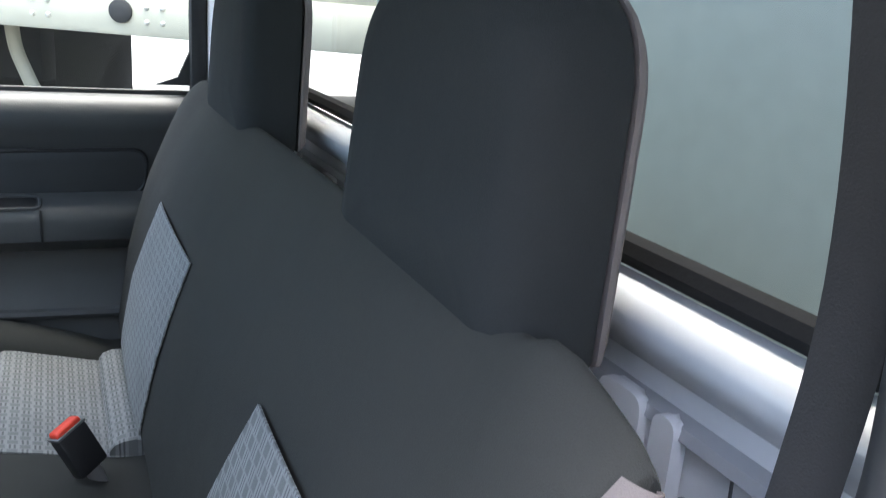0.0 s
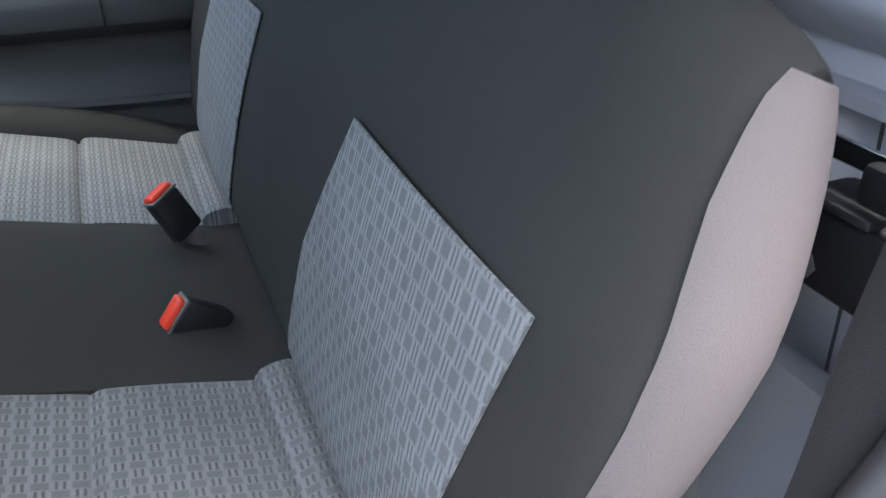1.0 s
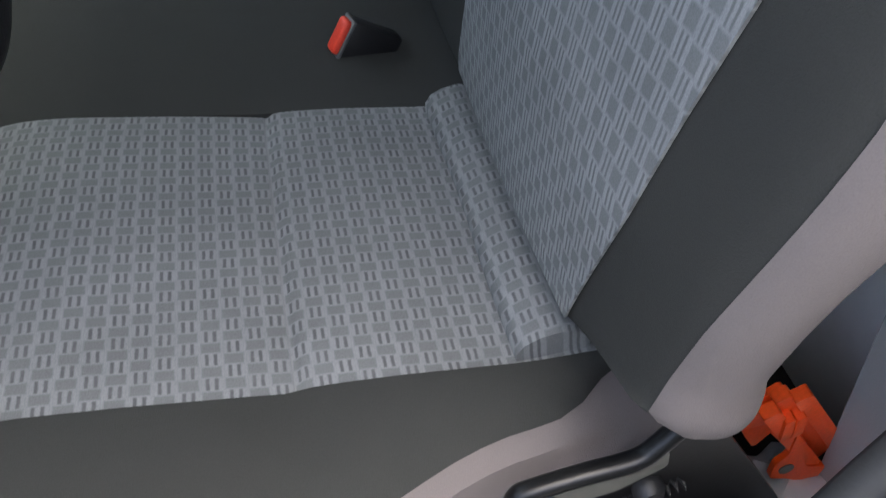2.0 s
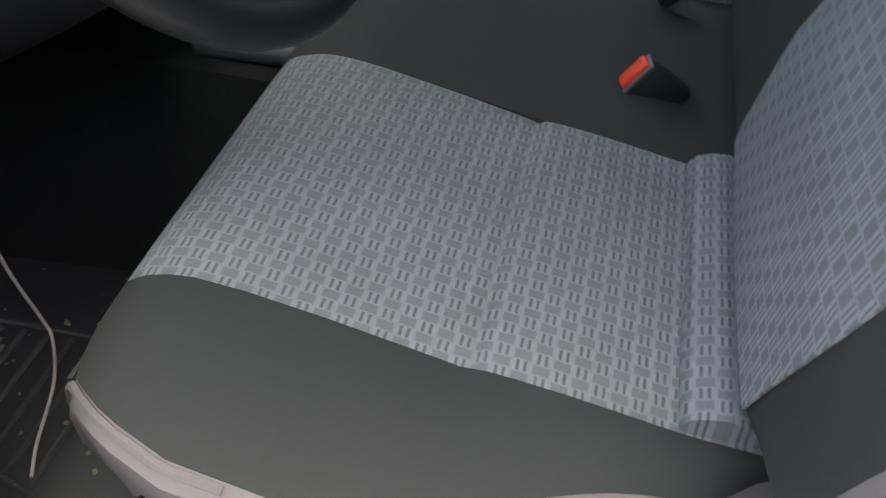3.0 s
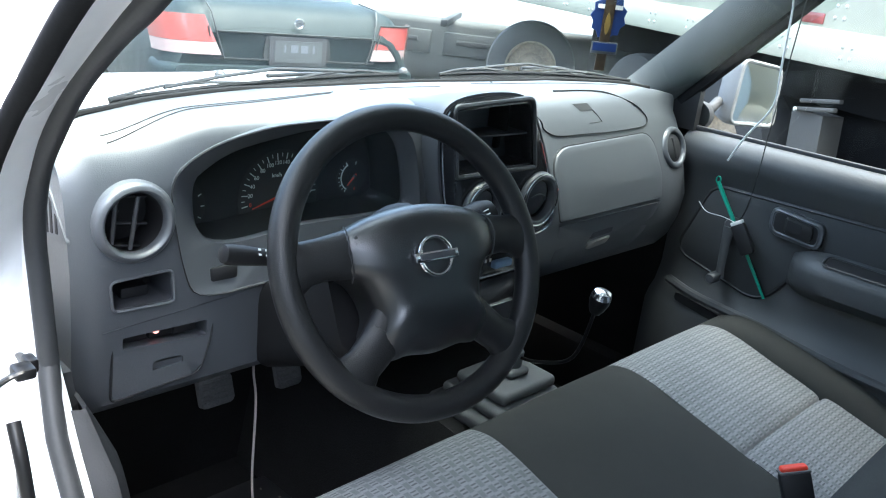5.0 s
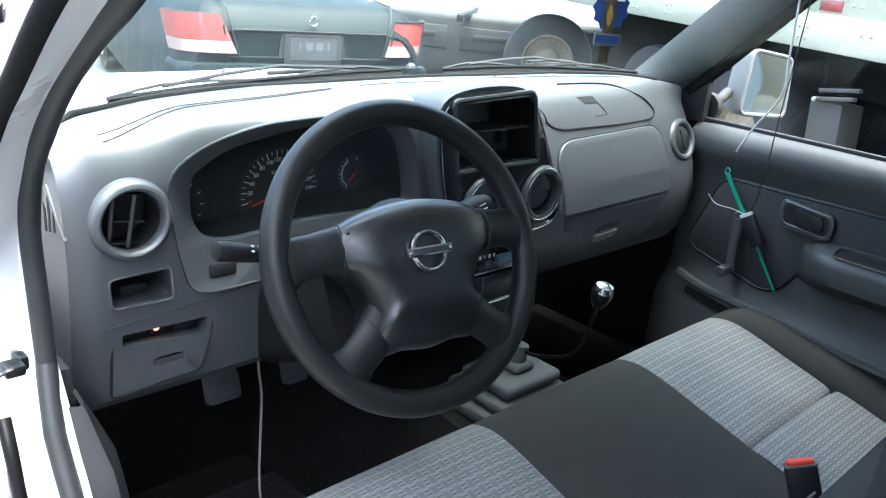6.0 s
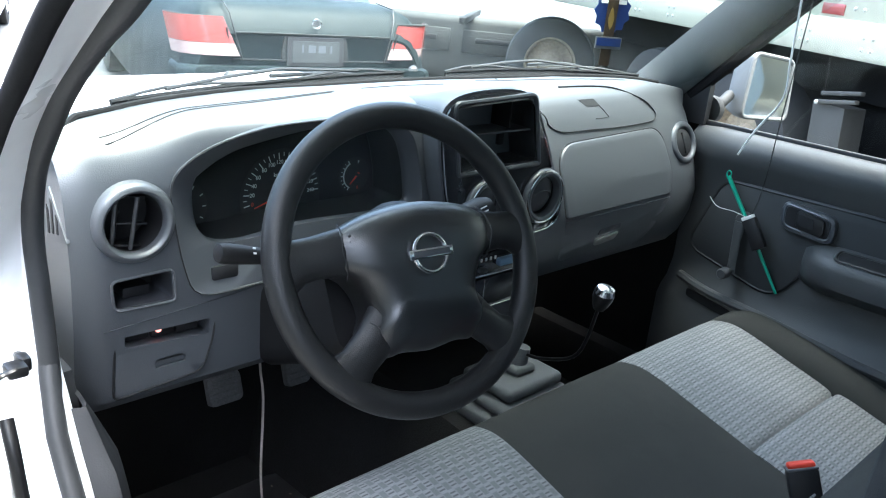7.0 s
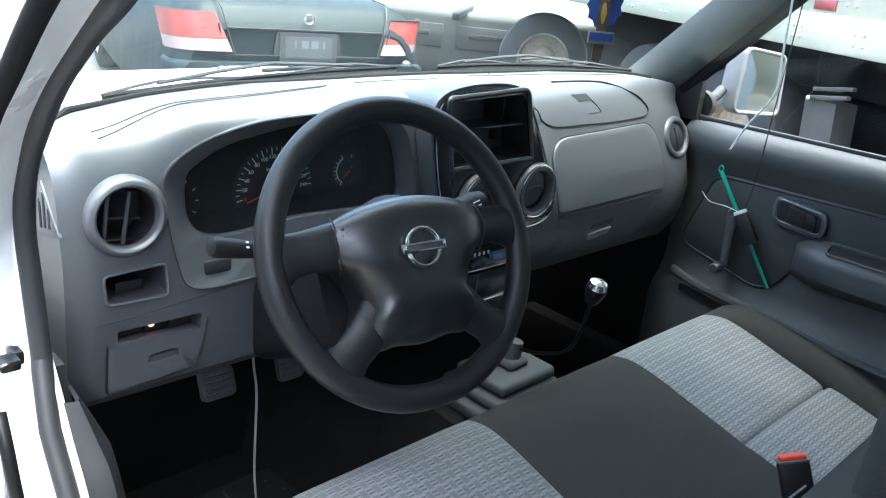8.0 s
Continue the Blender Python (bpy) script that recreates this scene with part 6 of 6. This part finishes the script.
def car(name, at, heading, paint, label):
    ob = thing(name, label, "car", "parked cars")
    M = pose(*at, 0, 0, heading)

    def sec(y, half, z0, z1, rnd_=0.16, top=0.86):
        o = rounded([(-half, z0), (half, z0), (half * 1.0, (z0 + z1) * 0.55), (half * top, z1), (-half * top, z1), (-half, (z0 + z1) * 0.55)], [0.08, 0.08, rnd_, rnd_, rnd_, rnd_], 4)
        return [M @ Vector((x, y, z)) for x, z in o]

    part("body", loft([sec(0.02, 0.74, 0.36, 0.80), sec(0.0, 0.80, 0.30, 0.86), sec(0.06, 0.86, 0.26, 0.98), sec(0.14, 0.885, 0.25, 1.04), sec(0.5, 0.90, 0.24, 1.06), sec(1.0, 0.91, 0.22, 1.05), sec(2.6, 0.91, 0.22, 1.02), sec(3.6, 0.90, 0.24, 0.98), sec(4.5, 0.86, 0.26, 0.86), sec(4.85, 0.70, 0.34, 0.70)]), paint, ob)
    part("cabin", loft([[M @ Vector((x, y, z)) for x, z in rounded([(-h, 1.0), (h, 1.0), (h * 0.80, zt), (-h * 0.80, zt)], 0.06, 3)] for y, h, zt in ((0.60, 0.74, 1.03), (1.25, 0.76, 1.40), (1.7, 0.77, 1.45), (2.5, 0.77, 1.45), (2.9, 0.76, 1.38), (3.6, 0.72, 1.02))]), "car_glass", ob, "dark tinted glasshouse")
    part("roof", loft([[M @ Vector((x, y, z)) for x, z in rounded([(-h, zt - 0.02), (h, zt - 0.02), (h * 0.94, zt + 0.012), (-h * 0.94, zt + 0.012)], 0.02, 3)] for y, h, zt in ((1.2, 0.60, 1.40), (1.7, 0.62, 1.452), (2.5, 0.62, 1.452), (2.85, 0.60, 1.40))]), paint, ob)
    part("bumper", loft([[M @ Vector((x, y, z)) for x, z in rounded([(-h, 0.28), (h, 0.28), (h, 0.66), (-h, 0.66)], 0.06, 4)] for y, h in ((-0.07, 0.72), (-0.06, 0.82), (0.02, 0.89), (0.3, 0.915))]), paint, ob)
    part("boot_line", tube([M @ Vector((x, 0.0 - 0.004, z)) for x, z in ((-0.60, 0.90), (-0.56, 0.70), (0.56, 0.70), (0.60, 0.90))], 0.006, 6), "black", ob)
    part("plate_recess", plate(rounded([(-0.24, 0.70), (0.24, 0.70), (0.22, 0.86), (-0.22, 0.86)], 0.03), 0.02, M @ frame_of((0, -0.004, 0), (1, 0, 0), (0, 0, 1))), "sedan_dark", ob)
    npl = part("number_plate", plate(rounded([(-0.20, 0.665), (0.20, 0.665), (0.20, 0.855), (-0.20, 0.855)], 0.012), 0.01, M @ frame_of((0, -0.018, 0), (1, 0, 0), (0, 0, 1))), "plate_frame", ob, "pale plate in a dark frame")
    part("plate_sheet", plate(rounded([(-0.165, 0.690), (0.165, 0.690), (0.165, 0.830), (-0.165, 0.830)], 0.008), 0.004, M @ frame_of((0, -0.0225, 0), (1, 0, 0), (0, 0, 1))), "plate_white", npl)
    for x, w in ((-0.095, 0.012), (-0.03, 0.05), (0.04, 0.05), (0.105, 0.014)):
        part("plate_bar", plate(rounded([(x - w / 2, 0.755), (x + w / 2, 0.755), (x + w / 2, 0.805), (x - w / 2, 0.805)], 0.004), 0.002, M @ frame_of((0, -0.0245, 0), (1, 0, 0), (0, 0, 1))), "plate_ink", npl)
    part("lid_edge", block((1.08, 0.016, 0.010), (0, -0.006, 0.872), 0.004, 2, M), "sedan_dark", ob)
    part("bumper_slot", block((0.30, 0.012, 0.035), (0.36, -0.066, 0.60), 0.006, 2, M), "sedan_dark", ob)
    part("badge", lathe([(0.035, 0), (0.035, 0.008), (0.028, 0.010), (0.026, 0.004)], M @ frame_of((0, -0.005, 0.945), (1, 0, 0), (0, 0, 1)), 24), "chrome", ob)
    for sx in (-1, 1):
        lens = ((0.52, -0.024), (0.62, -0.022), (0.72, -0.002), (0.80, 0.033), (0.86, 0.10), (0.895, 0.20))
        lt = part("tail_light", sheet([[M @ Vector((sx * (x + (z - 0.72) * 0.40 * (1 - 0.6 * i / 5)), y + (z - 0.72) * 0.25, z)) for i, (x, y) in enumerate(lens)] for z in (0.800, 0.85, 0.90, 0.960)], 0.012), "lamp_red", ob, "red tail light")
        part("reverse_lens", sheet([[M @ Vector((sx * (x + (z - 0.72) * 0.40 * (1 - 0.6 * i / 5)), y + (z - 0.72) * 0.25, z)) for i, (x, y) in enumerate(lens)] for z in (0.722, 0.76, 0.797)], 0.012), "lamp_clear", lt, "clear lower lens")
        part("lamp_rim", tube([M @ Vector((sx * (x + (z - 0.72) * 0.40 * (1 - 0.6 * i / 5)), y + (z - 0.72) * 0.25 - 0.002, z)) for i, (x, y), z in [(0, lens[0], 0.722), (0, lens[0], 0.960)] + [(i, p, 0.960) for i, p in enumerate(lens)]], 0.006, 6), "sedan_dark", lt)
        part("boot_seam", tube([M @ Vector((sx * x, y, z)) for x, y, z in ((0.50, -0.02, 0.70), (0.545, -0.012, 0.86), (0.575, 0.02, 0.99), (0.60, 0.10, 1.055), (0.62, 0.45, 1.07))], 0.005, 6), "black", ob)
        for y in (1.0, 3.85):
            road_wheel(ob, M @ frame_of((sx * 0.80, y, 0.32), (0, sx, 0), (0, 0, 1)), 0.32, 0.20, "chrome")
    return ob


car("sedan", (2.35, 4.66, 0), -15, "sedan", "dark grey-green parked sedan with red tail lights")
car("sedan", (0.55, 9.2, 0), -20, "silver", "silver sedan parked further across the yard")
car("sedan", (3.3, -5.6, 0), 178, "white", "white sedan parked under the canopy")

trailer = thing("box_trailer", "white riveted box trailer parked at an angle alongside", "trailer")
trailer.matrix_world = pose(-0.21, 0, -0.05, 0, 0, -26)
TX = 2.62
part("side_panel", block((0.05, 11.2, 2.3), (TX + 0.025, 2.6, 2.38), 0.004), "panel", trailer)
part("bottom_rail", loft([[(TX + dx, y, z) for dx, z in ((0.05, 1.20), (-0.012, 1.20), (-0.018, 1.215), (-0.018, 1.372), (-0.010, 1.385), (0.05, 1.385))] for y in (-3.0, 8.2)]), "panel", trailer, "cream lower rail with rivets")
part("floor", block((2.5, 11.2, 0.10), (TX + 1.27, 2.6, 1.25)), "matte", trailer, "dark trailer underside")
rv = lathe([(0.011, 0), (0.010, 0.004), (0.006, 0.007), (0.001, 0.008)], Matrix.Identity(4), 10)
rivet_me = bpy.data.meshes.new("rivet")
bmesh.ops.recalc_face_normals(rv, faces=rv.faces)
rv.to_mesh(rivet_me)
rv.free()
rivet_me.materials.append(MAT["rivet"])
for k in range(14):
    for dy in (0.0, 0.062):
        for z, dx in ((1.254, -0.018), (1.310, -0.018), (1.44, 0.0), (1.50, 0.0)):
            ob = new("rivet", rivet_me)
            ob.parent = trailer
            ob.matrix_basis = frame_of((TX + dx, 0.72 + 0.448 * k + dy + (0.12 if z > 1.4 else 0), z), (0, -1, 0), (0, 0, 1))
for y in (3.29, 1.6, 5.2):
    part("reflector", block((0.006, 0.16, 0.055), (TX - 0.004, y, 1.428), 0.002), "lamp_red", trailer, "red reflector strip")
part("hatch_lug", lathe([(0.045, 0), (0.045, 0.01), (0.03, 0.016), (0.012, 0.016)], frame_of((TX - 0.018, 1.33, 1.29), (0, -1, 0), (0, 0, 1)), 24), "sedan_dark", trailer, "dark round drain hole")
for y in (3.98, 5.05):
    road_wheel(trailer, frame_of((TX + 0.22, y, 0.54), (0, -1, 0), (0, 0, 1)), 0.47, 0.30, "rim_rust", "tyre")
part("axle", tube([(TX + 0.3, 3.98, 0.54), (TX + 2.2, 3.98, 0.54)], 0.07, 12), "sedan_dark", trailer)
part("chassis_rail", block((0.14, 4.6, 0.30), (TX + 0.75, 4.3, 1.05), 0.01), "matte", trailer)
# added block, fills the space under the trailer with dark for its shade
part("shade_block", block((1.2, 5.2, 1.0), (TX + 1.5, 4.7, 0.69), 0.06), "matte", trailer, "dark block added for the shade under the trailer")
part("tool_box", loft([[(TX + 0.10 + dx, 3.17 + dy + 0.10 * (z - 0.7), z) for dx, dy in ((-0.07, -0.115), (0.07, -0.115), (0.07, 0.115), (-0.07, 0.115))] for z in (0.40, 0.95)]), "galv", trailer, "pale grey steel side board")
for z, dx in ((0.965, -0.085), (1.01, -0.06)):
    part("bracket_bar", block((0.03, 0.28, 0.022), (0, 0, 0), 0.005, 2, pose(TX + 0.10 + dx, 3.13, z + 0.01, -9, 0, 0)), "galv", trailer, "pale bolted cross bar")
part("bracket_bolt", lathe([(0.012, 0), (0.012, 0.008), (0.006, 0.012), (0.001, 0.012)], frame_of((TX - 0.012, 3.24, 0.955), (0, -1, 0), (0, 0, 1)), 10), "rivet", trailer)
part("mudflap_bracket", tube(smooth_line([(TX + 0.40, 1.99, 1.21), (TX + 0.40, 1.975, 1.08), (TX + 0.40, 1.93, 0.96), (TX + 0.40, 1.90, 0.895)]), 0.034, 10, squash=0.5), "panel", trailer, "pale hanging bracket")

lorry = thing("lorry", "grey lorry axle and frame beyond the hood", "lorry")
LM = frame_of((6.05, 5.65, 0.47), (0.63, -0.77, 0), (0, 0, 1))
road_wheel(lorry, LM, 0.47, 0.30, "rim_rust", "tyre_grey")
part("frame_rail", block((3.2, 0.25, 0.22), (1.2, 0.78, -0.4), 0.02, 2, LM), "sedan_dark", lorry)
part("post", block((0.07, 0.07, 1.7), (-0.95, 0.35, -0.6), 0.01, 2, LM), "sedan_dark", lorry)
part("skirt", block((4.2, 0.75, 0.25), (-1.2, -0.04, -0.8), 0.08, 3, LM), "lorry_grey", lorry, "dark grey-green side skirt")
for x in (-1.75, -0.45):
    part("slot_panel", block((1.15, 0.26, 0.03), (x, 0.06, -0.67), 0.012, 2, LM), "lorry_grey", lorry)
    part("slot", block((0.85, 0.06, 0.03), (x, 0.08, -0.662), 0.01, 2, LM), "sedan_dark", lorry)
part("hanging_pipe", tube(smooth_line([LM @ Vector((-0.30, 1.5, 0.0)), LM @ Vector((-0.32, 1.1, 0.0)), LM @ Vector((-0.18, 0.75, 0.0))]), 0.025, 8), "black", lorry)
kerb = tagged(part("kerb", block((0.30, 30, 0.14), (9.4, 0, 0.07), 0.02), "galv"), "pale concrete kerb", "kerb", kind="structure")
canopy = thing("canopy_building", "canopy on white posts at the edge of the yard, shade painted in", "building")
# roof and back wall carry painted shade; the posts stay white
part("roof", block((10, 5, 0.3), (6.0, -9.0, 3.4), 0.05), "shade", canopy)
for x in (2.0, 4.6, 7.2, 9.8):
    part("post", block((0.18, 0.18, 3.25), (x, -7.0, 1.625), 0.01), "white", canopy)
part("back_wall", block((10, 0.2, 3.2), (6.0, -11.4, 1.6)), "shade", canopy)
